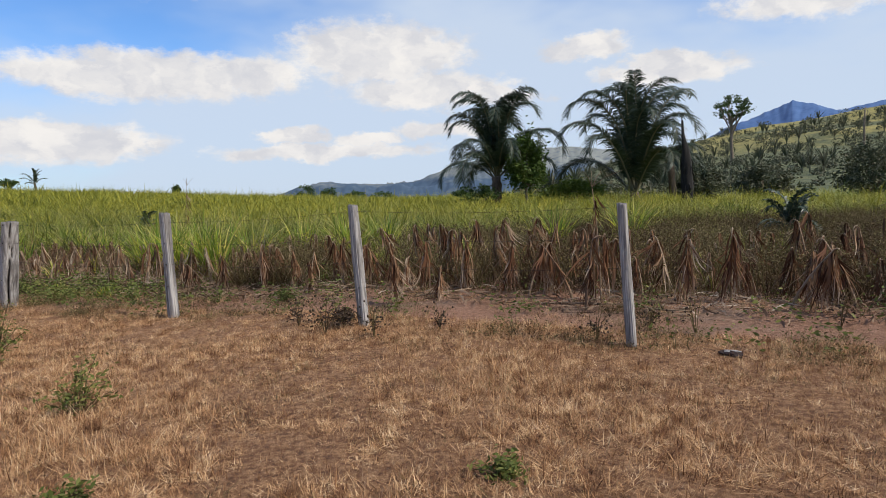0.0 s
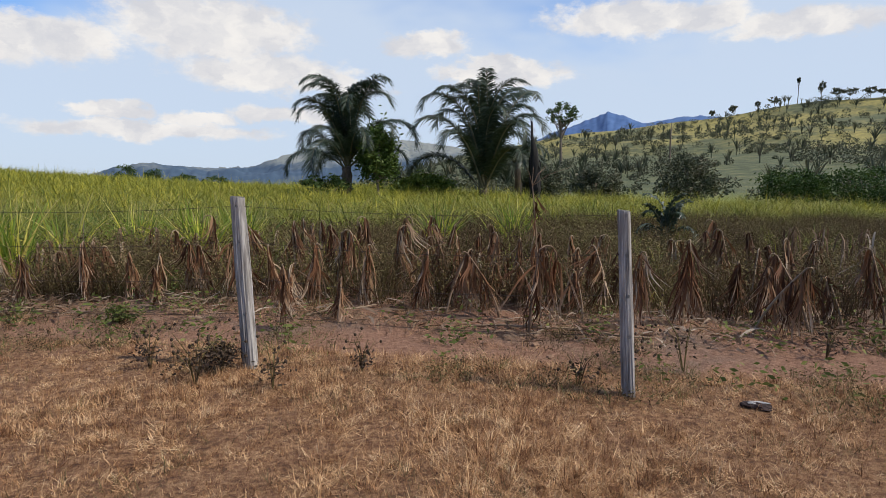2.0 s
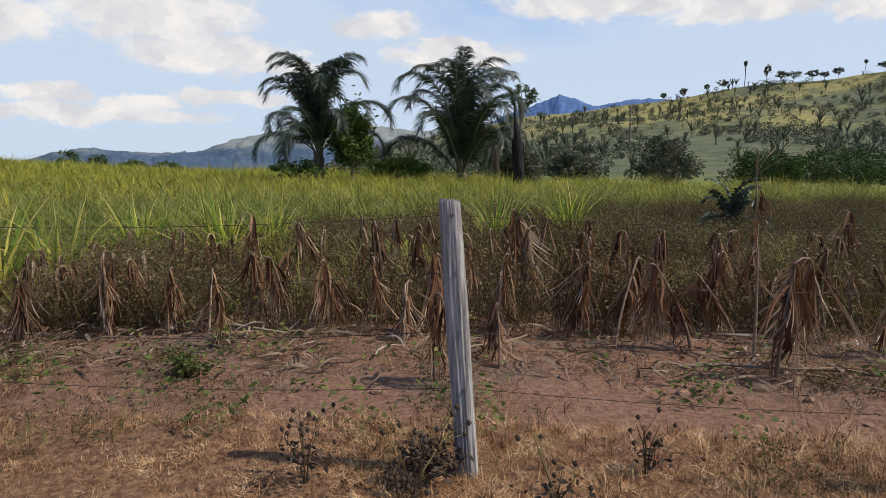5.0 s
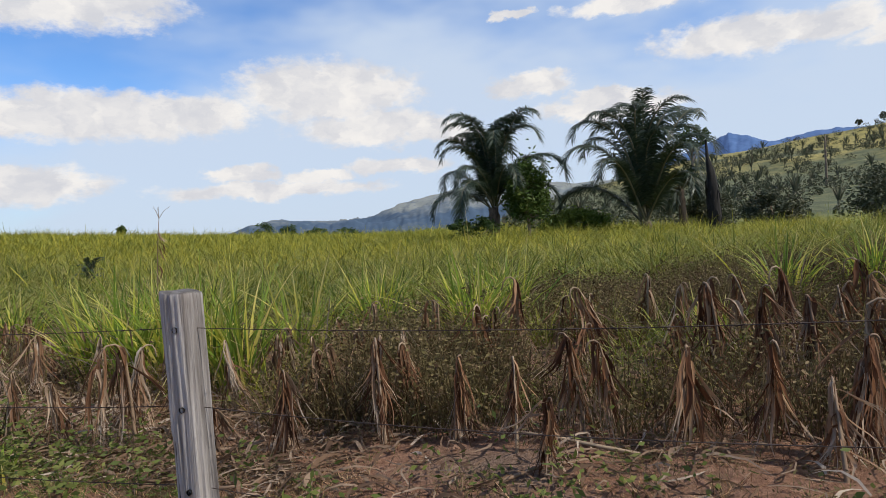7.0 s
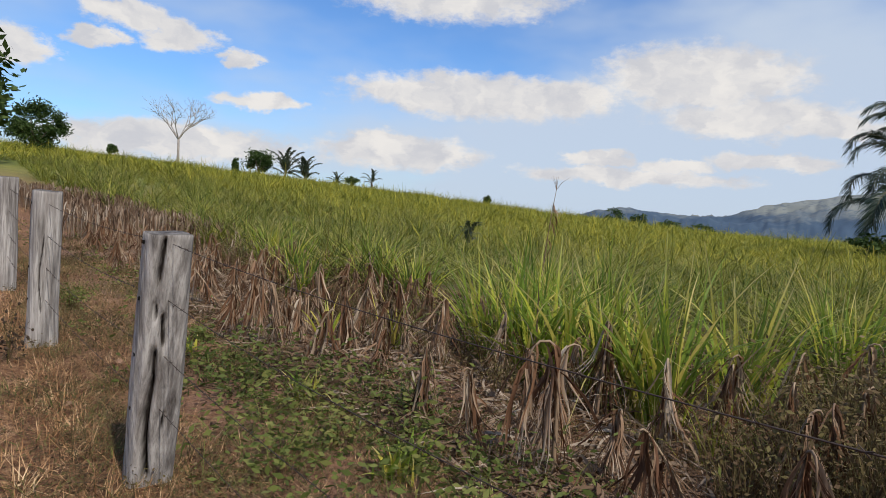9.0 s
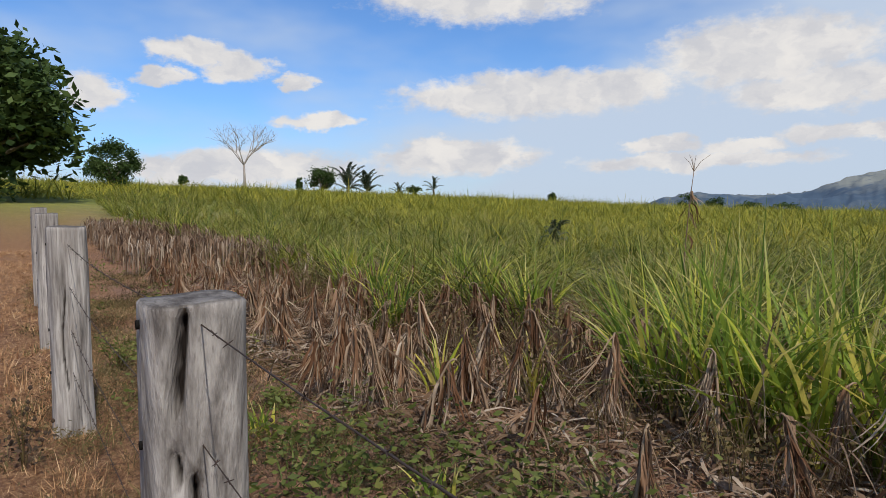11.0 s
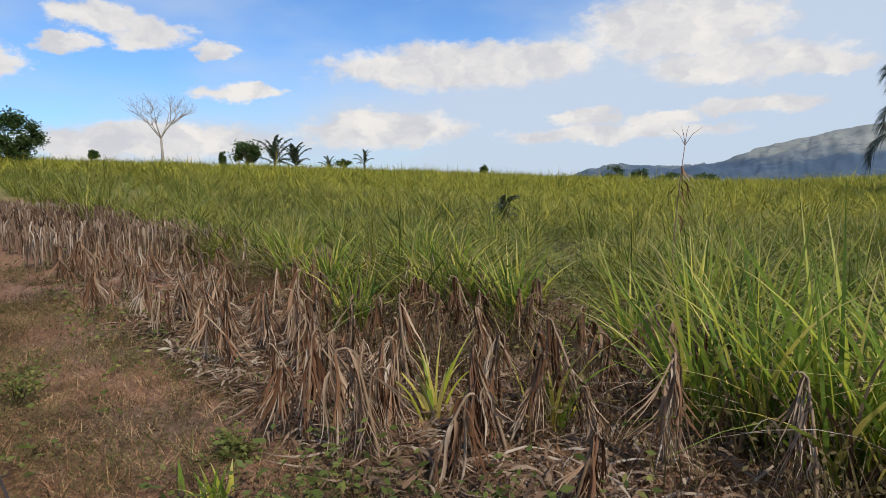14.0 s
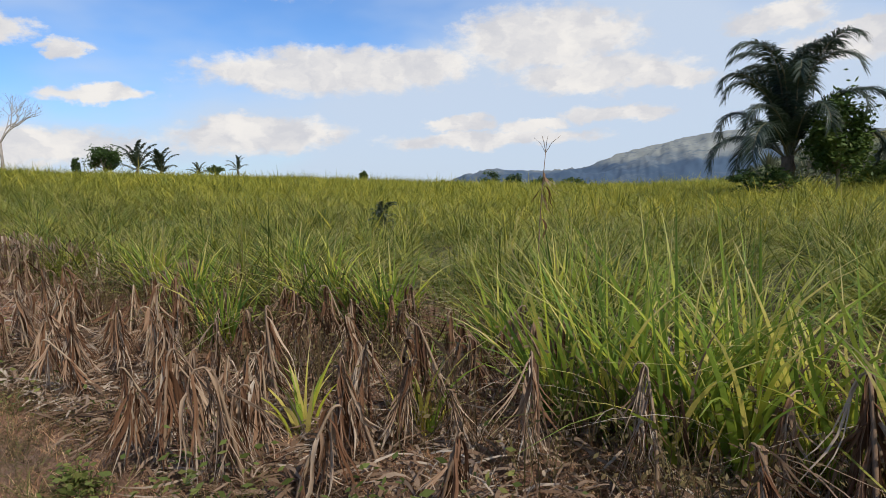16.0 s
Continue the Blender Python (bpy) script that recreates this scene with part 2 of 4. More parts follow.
def ground_material():
    k = Mat("field_ground")
    x, y, z = k.place()
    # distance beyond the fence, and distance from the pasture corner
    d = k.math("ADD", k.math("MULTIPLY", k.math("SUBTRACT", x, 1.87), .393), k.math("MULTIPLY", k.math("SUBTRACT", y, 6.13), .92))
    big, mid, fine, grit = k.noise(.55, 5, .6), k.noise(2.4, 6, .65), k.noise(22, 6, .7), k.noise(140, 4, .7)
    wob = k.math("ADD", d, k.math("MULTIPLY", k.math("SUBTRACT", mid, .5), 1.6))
    thatch = k.ramp(fine, (.3, (.07, .03, .015)), (.47, (.20, .098, .048)), (.68, (.42, .24, .12)))
    red = k.ramp(fine, (.28, (.13, .058, .034)), (.5, (.27, .14, .085)), (.75, (.42, .25, .165)))
    grey = k.ramp(fine, (.25, (.10, .07, .05)), (.55, (.21, .15, .11)), (.8, (.35, .265, .20)))
    soil = k.mix(k.math('MULTIPLY', k.step(big, .48, .66), .75), red, grey)
    c = k.mix(k.math("MULTIPLY", k.step(mid, .58, .74), .4), thatch, red)
    c = k.mix(k.step(wob, .1, .9), c, soil)
    # Dark olive soil under tall grass, the shade between blades put into its colour.
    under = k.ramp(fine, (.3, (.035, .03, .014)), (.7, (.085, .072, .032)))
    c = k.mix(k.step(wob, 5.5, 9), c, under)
    far = k.math("SQRT", k.math("ADD", k.math("MULTIPLY", x, x), k.math("MULTIPLY", y, y)))
    lush = k.ramp(k.noise(.9, 6, .7), (.3, (.12, .15, .03)), (.55, (.20, .22, .045)), (.8, (.30, .27, .07)))
    c = k.mix(k.step(far, 25, 60), c, lush)
    patch = k.noise(.02, 5, .6)
    scrub = k.ramp(k.noise(.25, 6, .7), (.3, (.04, .052, .03)), (.5, (.085, .095, .046)), (.72, (.18, .165, .075)))
    gold = k.ramp(k.noise(.5, 6, .7), (.32, (.10, .10, .04)), (.5, (.25, .21, .065)), (.7, (.36, .29, .09)))
    hill = k.mix(k.math("MULTIPLY", k.step(patch, .40, .55), k.step(z, 7, 22)), scrub, gold)
    right = k.step(k.math("SUBTRACT", x, k.math("MULTIPLY", y, .12)), 2, 22)
    c = k.mix(k.math("MULTIPLY", k.step(far, 62, 95), right), c, hill)
    k.bump(k.math("ADD", k.math("MULTIPLY", fine, .7), k.math("MULTIPLY", grit, .3)), .95, .06)
    return k.done(c, .95)


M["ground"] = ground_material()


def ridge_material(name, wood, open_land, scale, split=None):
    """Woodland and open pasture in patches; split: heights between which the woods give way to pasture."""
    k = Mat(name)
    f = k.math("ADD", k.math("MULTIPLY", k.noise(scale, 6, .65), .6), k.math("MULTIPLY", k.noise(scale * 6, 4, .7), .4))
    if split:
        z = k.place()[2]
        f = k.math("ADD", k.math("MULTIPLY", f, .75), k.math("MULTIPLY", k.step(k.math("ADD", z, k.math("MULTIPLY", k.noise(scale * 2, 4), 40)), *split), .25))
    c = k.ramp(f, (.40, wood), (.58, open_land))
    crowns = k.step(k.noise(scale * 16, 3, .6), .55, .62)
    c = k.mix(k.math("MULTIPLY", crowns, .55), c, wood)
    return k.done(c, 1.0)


# Haze of distance is mixed into these hill colours as blue and grey.
M["ridge"] = ridge_material("haze_tinted_hill", (.05, .08, .12), (.20, .21, .19), .006, (30, 75))
M["peak"] = ridge_material("haze_blue_wooded_hill", (.05, .10, .22), (.075, .135, .27), .01)


def plain(name, c, rough, metal=0.0):
    k = Mat(name)
    f = k.noise(80, 4)
    k.b.inputs["Metallic"].default_value = metal
    return k.done(k.ramp(f, (.3, tuple(v * .6 for v in c)), (.7, c)), rough)


M["wire"] = plain("rusted_wire", (.09, .065, .055), .7, .6)
M["hole"] = plain("hole_shade", (.008, .007, .006), 1.0)
M["hide_dark"] = plain("dark_rag", (.06, .04, .035), .9)
M["hide_pale"] = plain("pale_rag", (.5, .46, .42), .9)
M["stone"] = plain("earth_clod", (.32, .19, .12), .95)


# ---- mesh helpers ----
rng = np.random.default_rng(7)


def quads(name, verts, faces, material, along=None, near_black=None, smooth=False):
    """A mesh from arrays of places (N, 3) and quads (F, 4)."""
    verts, faces = np.ascontiguousarray(verts, np.float32).reshape(-1, 3), np.ascontiguousarray(faces, np.int32).reshape(-1, 4)
    me = bpy.data.meshes.new(name)
    me.vertices.add(len(verts))
    me.vertices.foreach_set("co", verts.ravel())
    me.loops.add(faces.size)
    me.loops.foreach_set("vertex_index", faces.ravel())
    me.polygons.add(len(faces))
    me.polygons.foreach_set("loop_start", np.arange(len(faces), dtype=np.int32) * 4)
    if smooth:
        me.polygons.foreach_set("use_smooth", np.ones(len(faces), bool))
    me.update(calc_edges=True)
    for key, values in (("along", along), ("near_black", near_black)):
        if values is not None:
            me.attributes.new(key, "FLOAT", "POINT").data.foreach_set("value", np.ascontiguousarray(values, np.float32).ravel())
    me.materials.append(material)
    return me


def part(name, me, parent=None, label=""):
    ob = new(name, me)
    ob.parent = parent
    return tagged(ob, label)


def thing(name, label, category, group="", kind="", at=(0, 0, 0), me=None):
    ob = tagged(new(name, me), label, category, group, kind)
    ob.location = at
    return ob


def strips(base, axis, side, width, taper=1.4, tip=.06):
    """Strips along center lines: axis (N, K, 3) offsets, side (N, 3) or (N, K, 3), width (N,)."""
    n, k, _ = axis.shape
    t = np.linspace(0, 1, k)
    w = width[:, None] * np.maximum(tip, (1 - t ** taper))[None] * (.55 + .45 * np.minimum(1, t * 6))[None]
    s = side[:, None] if side.ndim == 2 else side
    mid = base[:, None] + axis
    v = np.stack([mid - s * w[..., None] / 2, mid + s * w[..., None] / 2], 2)
    i = (np.arange(n)[:, None] * k + np.arange(k - 1)[None]) * 2
    f = np.stack([i, i + 1, i + 3, i + 2], -1).reshape(-1, 4)
    along = np.broadcast_to(t[None, :, None], (n, k, 2))
    return v.reshape(-1, 3), f, along.reshape(-1)


def blades(base, height, width, heading, lean, droop, segs):
    """Grass blades that rise from base, lean to heading and droop at the tip."""
    t = np.linspace(0, 1, segs + 1)[None]
    h, le, dr = height[:, None], lean[:, None], droop[:, None]
    out = h * (le * t + dr * t ** 2.2)
    up = h * (t - .35 * le * t - .55 * dr * t ** 2.6)
    axis = np.stack([out * np.cos(heading)[:, None], out * np.sin(heading)[:, None], up], -1)
    face = heading + np.pi / 2 + rng.normal(0, .7, len(base))
    side = np.stack([np.cos(face), np.sin(face), np.zeros(len(base))], -1)
    return strips(base, axis, side, width)


def joined(chunks):
    vs, fs, al, o = [], [], [], 0
    for v, f, a in chunks:
        vs.append(v), fs.append(f + o), al.append(a)
        o += len(v)
    return np.concatenate(vs), np.concatenate(fs), np.concatenate(al)


def tube(points, radii, sides=8):
    """A closed tapering tube along points."""
    p, r = np.array(points, float), np.array(radii, float)
    d = np.gradient(p, axis=0)
    d /= np.linalg.norm(d, axis=1, keepdims=True) + 1e-9
    ref = np.where(np.abs(d[:, 2:3]) > .9, np.array([[1., 0, 0]]), np.array([[0, 0, 1.]]))
    u = np.cross(d, ref)
    u /= np.linalg.norm(u, axis=1, keepdims=True) + 1e-9
    w = np.cross(d, u)
    a = np.linspace(0, 2 * np.pi, sides, endpoint=False)
    ring = p[:, None] + r[:, None, None] * (np.cos(a)[None, :, None] * u[:, None] + np.sin(a)[None, :, None] * w[:, None])
    v = np.concatenate([ring.reshape(-1, 3), p[-1:] + d[-1:] * r[-1] * .3])
    i = (np.arange(len(p) - 1)[:, None] * sides + np.arange(sides)[None])
    j = (np.arange(len(p) - 1)[:, None] * sides + (np.arange(sides)[None] + 1) % sides)
    f = np.stack([i, j, j + sides, i + sides], -1).reshape(-1, 4)
    o = (len(p) - 1) * sides
    cap = [[o + m, o + (m + 1) % sides, o + (m + 2) % sides, len(v) - 1] for m in range(0, sides, 2)]
    return v, np.concatenate([f, cap]), np.zeros(len(v))


def card_leaves(centers, size, flat=.5):
    """Small four-sided leaves at centers, turned at random."""
    n = len(centers)
    a = rng.normal(0, 1, (n, 3))
    a[:, 2] *= flat
    a /= np.linalg.norm(a, axis=1, keepdims=True)
    b = np.cross(a, rng.normal(0, 1, (n, 3)))
    b /= np.linalg.norm(b, axis=1, keepdims=True) + 1e-9
    s = (size * rng.uniform(.6, 1.3, n))[:, None]
    v = np.stack([centers - a * s, centers + b * s * .45 - a * s * .1, centers + a * s, centers - b * s * .45 - a * s * .1], 1)
    f = np.arange(n * 4).reshape(-1, 4)
    return v.reshape(-1, 3), f, np.zeros(n * 4)


# ---- the lie of the land ----
P4, ALONG, BEYOND = np.array([1.87, 6.13]), np.array([-.92, .393]), np.array([.393, .92])
HILL_AZ = [-180, 4, 9, 14, 20, 25, 29.5, 34.7, 40, 44.5, 49, 53, 55.4, 58.4, 61.5, 70, 90, 125, 150, 180]
HILL_EL = [0, 0, 1.2, 2.6, 3.8, 4.7, 5.2, 5.9, 6.7, 7.2, 7.1, 7.5, 8.2, 9.5, 10.8, 13, 13, 5, 0, 0]


def land(x, y):
    """The height of the ground."""
    x, y = np.asarray(x, float), np.asarray(y, float)
    r = np.hypot(x + 1, y - 4)
    a = np.degrees(np.arctan2(x + 1, y - 4))
    left = np.log1p(np.exp(np.clip(-(x + 13) / 4, -40, 40))) * 4 * .060
    left = np.where(left > 6.5, 6.5 + (left - 6.5) * .1, left)
    fall = np.clip(r - 122, 0, None)
    fall = np.where(a < 4, fall * .07, fall * .07 * np.clip((10 - a) / 6, 0, 1))
    fall = np.minimum(fall, 22)
    s = np.clip((r - 66) / (370 - 66), 0, None)
    s = np.where(s < 1, s ** .85, 1 - .5 * (s - 1))
    rise = np.where(r > 66, r * np.tan(np.radians(np.interp(a, HILL_AZ, HILL_EL) * s)), 0)
    rise = np.maximum(rise, -12)
    swell = .05 * np.sin(x * .9 + 1.3) * np.sin(y * .7) + .03 * np.sin(x * 2.1 + y * 1.7)
    swell = swell * np.clip(np.abs((x - 1.87) * .393 + (y - 6.13) * .92) / 3 - .15, 0, 1)
    t = np.clip((-.5 - x) / 4, 0, 1)
    dip = -.13 * t * t * (3 - 2 * t)
    t = np.clip((r - 18) / 45, 0, 1)
    dip = dip + .32 * t * t * (3 - 2 * t) * np.clip((25 - a) / 10, 0, 1)
    bumpy = np.clip((r - 100) / 150, 0, 1) * (2.2 * np.sin(x * .031 + y * .017) * np.sin(y * .027 + 1) + .9 * np.sin(x * .083) * np.sin(y * .071 + .6))
    return left - fall + rise + swell + dip + np.where(a > 8, bumpy, 0)


def spot(azimuth, distance, frm=(-1, 4)):
    a = radians(azimuth)
    x, y = frm[0] + distance * math.sin(a), frm[1] + distance * math.cos(a)
    return x, y, float(land(x, y))


def build_ground():
    radii = np.concatenate([np.arange(0.2, 16, .16), 16 * 1.045 ** np.arange(0, 128)])
    radii = radii[radii < 4300]
    azs = np.linspace(0, 2 * np.pi, 420, endpoint=False)
    rr, aa = np.meshgrid(radii, azs, indexing="ij")
    x, y = -2.5 + rr * np.sin(aa), 8 + rr * np.cos(aa)
    z = land(x, y)
    clod = np.array([noise.noise((px * 3.1, py * 3.1, 0)) + .5 * noise.noise((px * 9, py * 9, 2)) if pr < 17 else 0 for px, py, pr in zip(x.ravel(), y.ravel(), rr.ravel())]).reshape(x.shape)
    z = z + clod * .022
    v = np.stack([x, y, z], -1).reshape(-1, 3)
    k, n = len(radii), len(azs)
    i = np.arange(k - 1)[:, None] * n + np.arange(n)[None]
    j = np.arange(k - 1)[:, None] * n + (np.arange(n)[None] + 1) % n
    f = np.stack([i, i + n, j + n, j], -1).reshape(-1, 4)
    hub = len(v)
    v = np.concatenate([v, [[-2.5, 8, float(land(-2.5, 8))]]])
    f = np.concatenate([f, [[hub, m, (m + 1) % n, (m + 2) % n] for m in range(0, n, 2)]])
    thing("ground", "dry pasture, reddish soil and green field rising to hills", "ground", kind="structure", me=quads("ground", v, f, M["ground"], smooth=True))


build_ground()


def build_ridge(name, label, material, distance, profile, rough, seed):
    azs = np.linspace(profile[0][0], profile[-1][0], 500)
    els = np.interp(azs, [p[0] for p in profile], [p[1] for p in profile])
    crest = np.tan(np.radians(els)) * distance
    jag = np.array([rough * (noise.noise((a * 2.2, seed, 0)) + .5 * noise.noise((a * 9, seed, 3)) + .3 * noise.noise((a * 25, seed, 5))) for a in azs])
    rows = []
    for m in range(25):
        u = m / 20
        d = distance * (.6 + .4 * u)
        if u <= 1:
            z = -16 + (crest + 16) * math.sin(u * math.pi / 2) + jag * u ** 14
            lump = np.array([rough * (2.2 * noise.noise((a * .25, u * 5, seed)) + 1.2 * noise.noise((a * .9, u * 15, seed)) + .5 * noise.noise((a * 2.4, u * 40, seed))) for a in azs])
            z = z + lump * math.sin(u * math.pi)
        else:
            z = crest * (1 - (u - 1) * 3)
        rows.append(np.stack([np.sin(np.radians(azs)) * d, np.cos(np.radians(azs)) * d, z], -1))
    v = np.stack(rows)
    n = len(azs)
    i = np.arange(24)[:, None] * n + np.arange(n - 1)[None]
    f = np.stack([i, i + 1, i + n + 1, i + n], -1)
    thing(name, label, "hill", kind="structure", me=quads(name, v, f, material, smooth=True))


build_ridge("backdrop", "wooded hills far behind the palms, grey-blue haze painted into their colour", M["ridge"], 1150,
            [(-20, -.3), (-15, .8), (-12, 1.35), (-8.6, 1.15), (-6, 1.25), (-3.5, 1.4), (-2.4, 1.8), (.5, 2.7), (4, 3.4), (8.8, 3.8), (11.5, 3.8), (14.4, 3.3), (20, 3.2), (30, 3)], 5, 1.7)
build_ridge("backdrop", "wooded peak on the horizon behind the hill, haze painted in as blue", M["peak"], 2300,
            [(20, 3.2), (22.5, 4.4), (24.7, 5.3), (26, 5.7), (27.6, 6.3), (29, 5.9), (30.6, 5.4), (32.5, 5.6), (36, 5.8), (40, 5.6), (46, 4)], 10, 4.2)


# ---- fence ----
def post_mesh(w, th, h, lean, seed, cracks=()):
    """A split post: squared section with worn edges, grain ridges and a rough sawn top."""
    n, k = 96, 60
    a = np.linspace(0, 2 * np.pi, n, endpoint=False)
    sup = (np.abs(np.cos(a)) ** 3.4 + np.abs(np.sin(a)) ** 3.4) ** (-1 / 3.4)
    zz = np.concatenate([np.linspace(-.25, h - .006, k), [h, h + .001, h + .002]])
    v, near_black = [], []
    for r, z in enumerate(zz):
        ridge = np.array([noise.noise((math.cos(t) * 7, math.sin(t) * 5 + seed, z * 1.6)) * .005 + noise.noise((math.cos(t) * 16 + seed, math.sin(t) * 16, z * 5)) * .0022 for t in a])
        rad_w, rad_t = w / 2 * sup + ridge, th / 2 * sup + ridge
        swell = 1 + .10 * (1 - z / h) + .03 * math.sin(z * 5 + seed)
        # weathered end grain of the top is dark; cracks darken with their depth
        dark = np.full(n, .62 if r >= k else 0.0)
        for ca, z0, z1, deep, wide in cracks:
            if z0 < z < z1:
                edge = min(1, (z - z0) / .04, (z1 - z) / .04)
                g = np.exp(-((a - ca + .10 * math.sin(z * 9 + seed) + np.pi) % (2 * np.pi) - np.pi) ** 2 / wide ** 2) * edge
                rad_t = rad_t - deep * g
                rad_w = rad_w - deep * g
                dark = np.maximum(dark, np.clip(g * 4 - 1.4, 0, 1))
        cap = (1, .95, .6, 0)[max(0, r - k + 1)]
        x = np.cos(a) * rad_w * swell * cap + lean[0] * z / h
        y = np.sin(a) * rad_t * swell * cap + lean[1] * z / h
        top = z + (.003 * np.cos(a * 3 + seed) - .004 * np.cos(a)) * (cap if r >= k - 1 else 0)
        v.append(np.stack([x, y, np.broadcast_to(top, n)], -1))
        near_black.append(dark)
    v = np.stack(v)
    m = len(zz)
    i = np.arange(m - 1)[:, None] * n + np.arange(n)[None]
    j = np.arange(m - 1)[:, None] * n + (np.arange(n)[None] + 1) % n
    f = np.stack([i, j, j + n, i + n], -1)
    return quads("fence_post", v, f, M["post"], near_black=np.stack(near_black), smooth=True)


FENCE_TURN = math.atan2(ALONG[1], ALONG[0]) + math.pi
POSTS = [  # place, width, thickness, height, lean in the post's own axes, cracks
    ((1.86, 6.10), .08, .09, 1.29, (-.085, .02), ()),
    ((-.74, 7.25), .10, .09, 1.33, (-.10, .03), ()),
    ((-3.47, 8.53), .118, .105, 1.385, (-.02, -.02), ((4.2, .2, .9, .012, .10),)),
    ((-6.60, 9.73), .16, .215, 1.305, (.27, -.03), ((-.42, .02, .62, .07, .13), (-.34, 1.04, 1.31, .05, .085), (-.10, .74, .93, .05, .085), (-.44, .56, .76, .045, .085), (-.38, .88, .99, .035, .08), (.32, .3, .42, .025, .07))),
    ((-9.47, 10.75), .16, .22, 1.37, (.06, 0), ((-.3, .3, 1.0, .015, .05),)),
    ((-12.2, 11.8), .16, .20, 1.40, (-.03, 0), ()),
    ((-14.9, 12.85), .16, .20, 1.40, (.02, 0), ()),
]
WIRE_Z = (1.26, .99, .71, .43)
post_tops = []
for n_post, ((px, py), w, th, h, lean, cracks) in enumerate(POSTS):
    pz = float(land(px, py))
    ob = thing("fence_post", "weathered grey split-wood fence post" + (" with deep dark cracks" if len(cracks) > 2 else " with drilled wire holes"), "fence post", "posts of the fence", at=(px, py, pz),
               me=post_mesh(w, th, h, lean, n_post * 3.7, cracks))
    ob.rotation_euler.z = FENCE_TURN
    # No hole is cut: near-black discs on the face give the shade inside.
    for zw in WIRE_Z:
        hole = part("wire_hole", quads("wire_hole", *tube([(0, -.004, 0), (0, .004, 0)], (.010, .010), 8)[:2], M["hole"]), ob, "dark disc standing in for the shade of a drilled hole")
        hole.location = (lean[0] * zw / h + w * .12, lean[1] * zw / h - th / 2 * (1 + .1 * (1 - zw / h)) - .001, zw)
    post_tops.append((np.array([px, py]), pz, lean, h))


def wire_mesh(zw, seed):
    chunks = []
    c, s = math.cos(FENCE_TURN), math.sin(FENCE_TURN)
    knots = [np.array([p[0] + c * le[0] * zw / h - s * le[1] * zw / h, p[1] + s * le[0] * zw / h + c * le[1] * zw / h, pz + zw]) for p, pz, le, h in post_tops]
    pts = []
    for a, b in zip(knots, knots[1:]):
        for u in np.linspace(0, 1, 14, endpoint=False):
            q = a + (b - a) * u
            q[2] -= (.035 + .02 * math.sin(seed)) * 4 * u * (1 - u)
            pts.append(q)
    pts.append(knots[-1])
    chunks.append(tube(pts, [.0015] * len(pts), 6))
    for q, nxt in zip(pts, pts[1:]):
        for u in (.2, .8):
            m = q + (nxt - q) * u
            for _ in range(2):
                d = rng.normal(0, 1, 3)
                d = d / np.linalg.norm(d) * .012
                chunks.append(tube([m - d, m, m + d], (.0008, .0014, .0008), 4))
    v, f, _ = joined(chunks)
    return quads("barbed_wire", v, f, M["wire"])


for k, zw in enumerate(WIRE_Z):
    thing("barbed_wire", "thin rusty barbed wire strung through the fence posts", "wire", "strands of the fence", me=wire_mesh(zw, k))


# ---- grasses ----
def fence_xy(s, d):
    return P4[0] + ALONG[0] * s + BEYOND[0] * d, P4[1] + ALONG[1] * s + BEYOND[1] * d


def green_edge(s):
    return np.interp(s, [-12, -4, 2, 5, 7.5, 9, 14, 30], [23, 19, 14, 10, 6.2, 4.6, 4.6, 3.0])


def field_noise(x, y, scale, off=0.0):
    return np.array([noise.noise((px * scale, py * scale, off)) for px, py in zip(x, y)])


def tufts(x, y, per, spread, height, width, lean, droop, segs, vary=.3):
    """Blades in tufts round the places x, y."""
    n = len(x) * per
    cx, cy = np.repeat(x, per), np.repeat(y, per)
    h0 = np.repeat(height if isinstance(height, np.ndarray) else np.full(len(x), height), per)
    ang, rad = rng.uniform(0, 2 * np.pi, n), np.abs(rng.normal(0, spread, n))
    bx, by = cx + np.cos(ang) * rad, cy + np.sin(ang) * rad
    base = np.stack([bx, by, land(bx, by) - .01], -1)
    heading = ang + rng.normal(0, .6, n)
    h = h0 * rng.uniform(1 - vary, 1 + vary, n)
    return blades(base, h, width * rng.uniform(.6, 1.3, n), heading, np.abs(rng.normal(lean, lean * .6, n)), np.abs(rng.normal(droop, droop * .6 + 1e-6, n)), segs)


def stuff(name, label, category, chunk, material):
    v, f, a = chunk
    return thing(name, label, category, kind="stuff", me=quads(name, v, f, material, along=a))


# short dry pasture on the near side of the fence
def pasture(n, s0, s1, depth, per, hgt, wid, sprd, seed):
    s, d = rng.uniform(s0, s1, n), .6 - depth * rng.uniform(0, 1, n)
    d = np.where(s > 7, d - .7 * np.minimum(1, s - 7), d)
    x, y = fence_xy(s, d)
    keep = (field_noise(x, y, .8, seed) + .6 * field_noise(x, y, 2.6, 4) > -.72)
    x, y = x[keep], y[keep]
    hh = hgt * (.6 + 1.1 * np.clip(field_noise(x, y, .6, 9) + .5 * field_noise(x, y, 2, 7) + .4, 0, 1.2))
    return tufts(x, y, per, sprd, hh, wid, 1.15, 0, 1, .6)


stuff("dry_grass", "short straw-coloured dry pasture grass", "grass", joined([pasture(26000, -3.5, 8, 6.6, 13, .057, .0105, .045, 1), pasture(17000, -3.5, 8, 6.6, 10, .024, .010, .06, 31), pasture(7000, 8, 26, 5.0, 13, .085, .011, .07, 1), pasture(3500, -9, -3.5, 8, 13, .08, .011, .07, 1)]), M["straw"])
n = 2600
s, d = rng.uniform(-3.5, 8, n), .5 - 6.5 * rng.uniform(0, 1, n)
x, y = fence_xy(s, d)
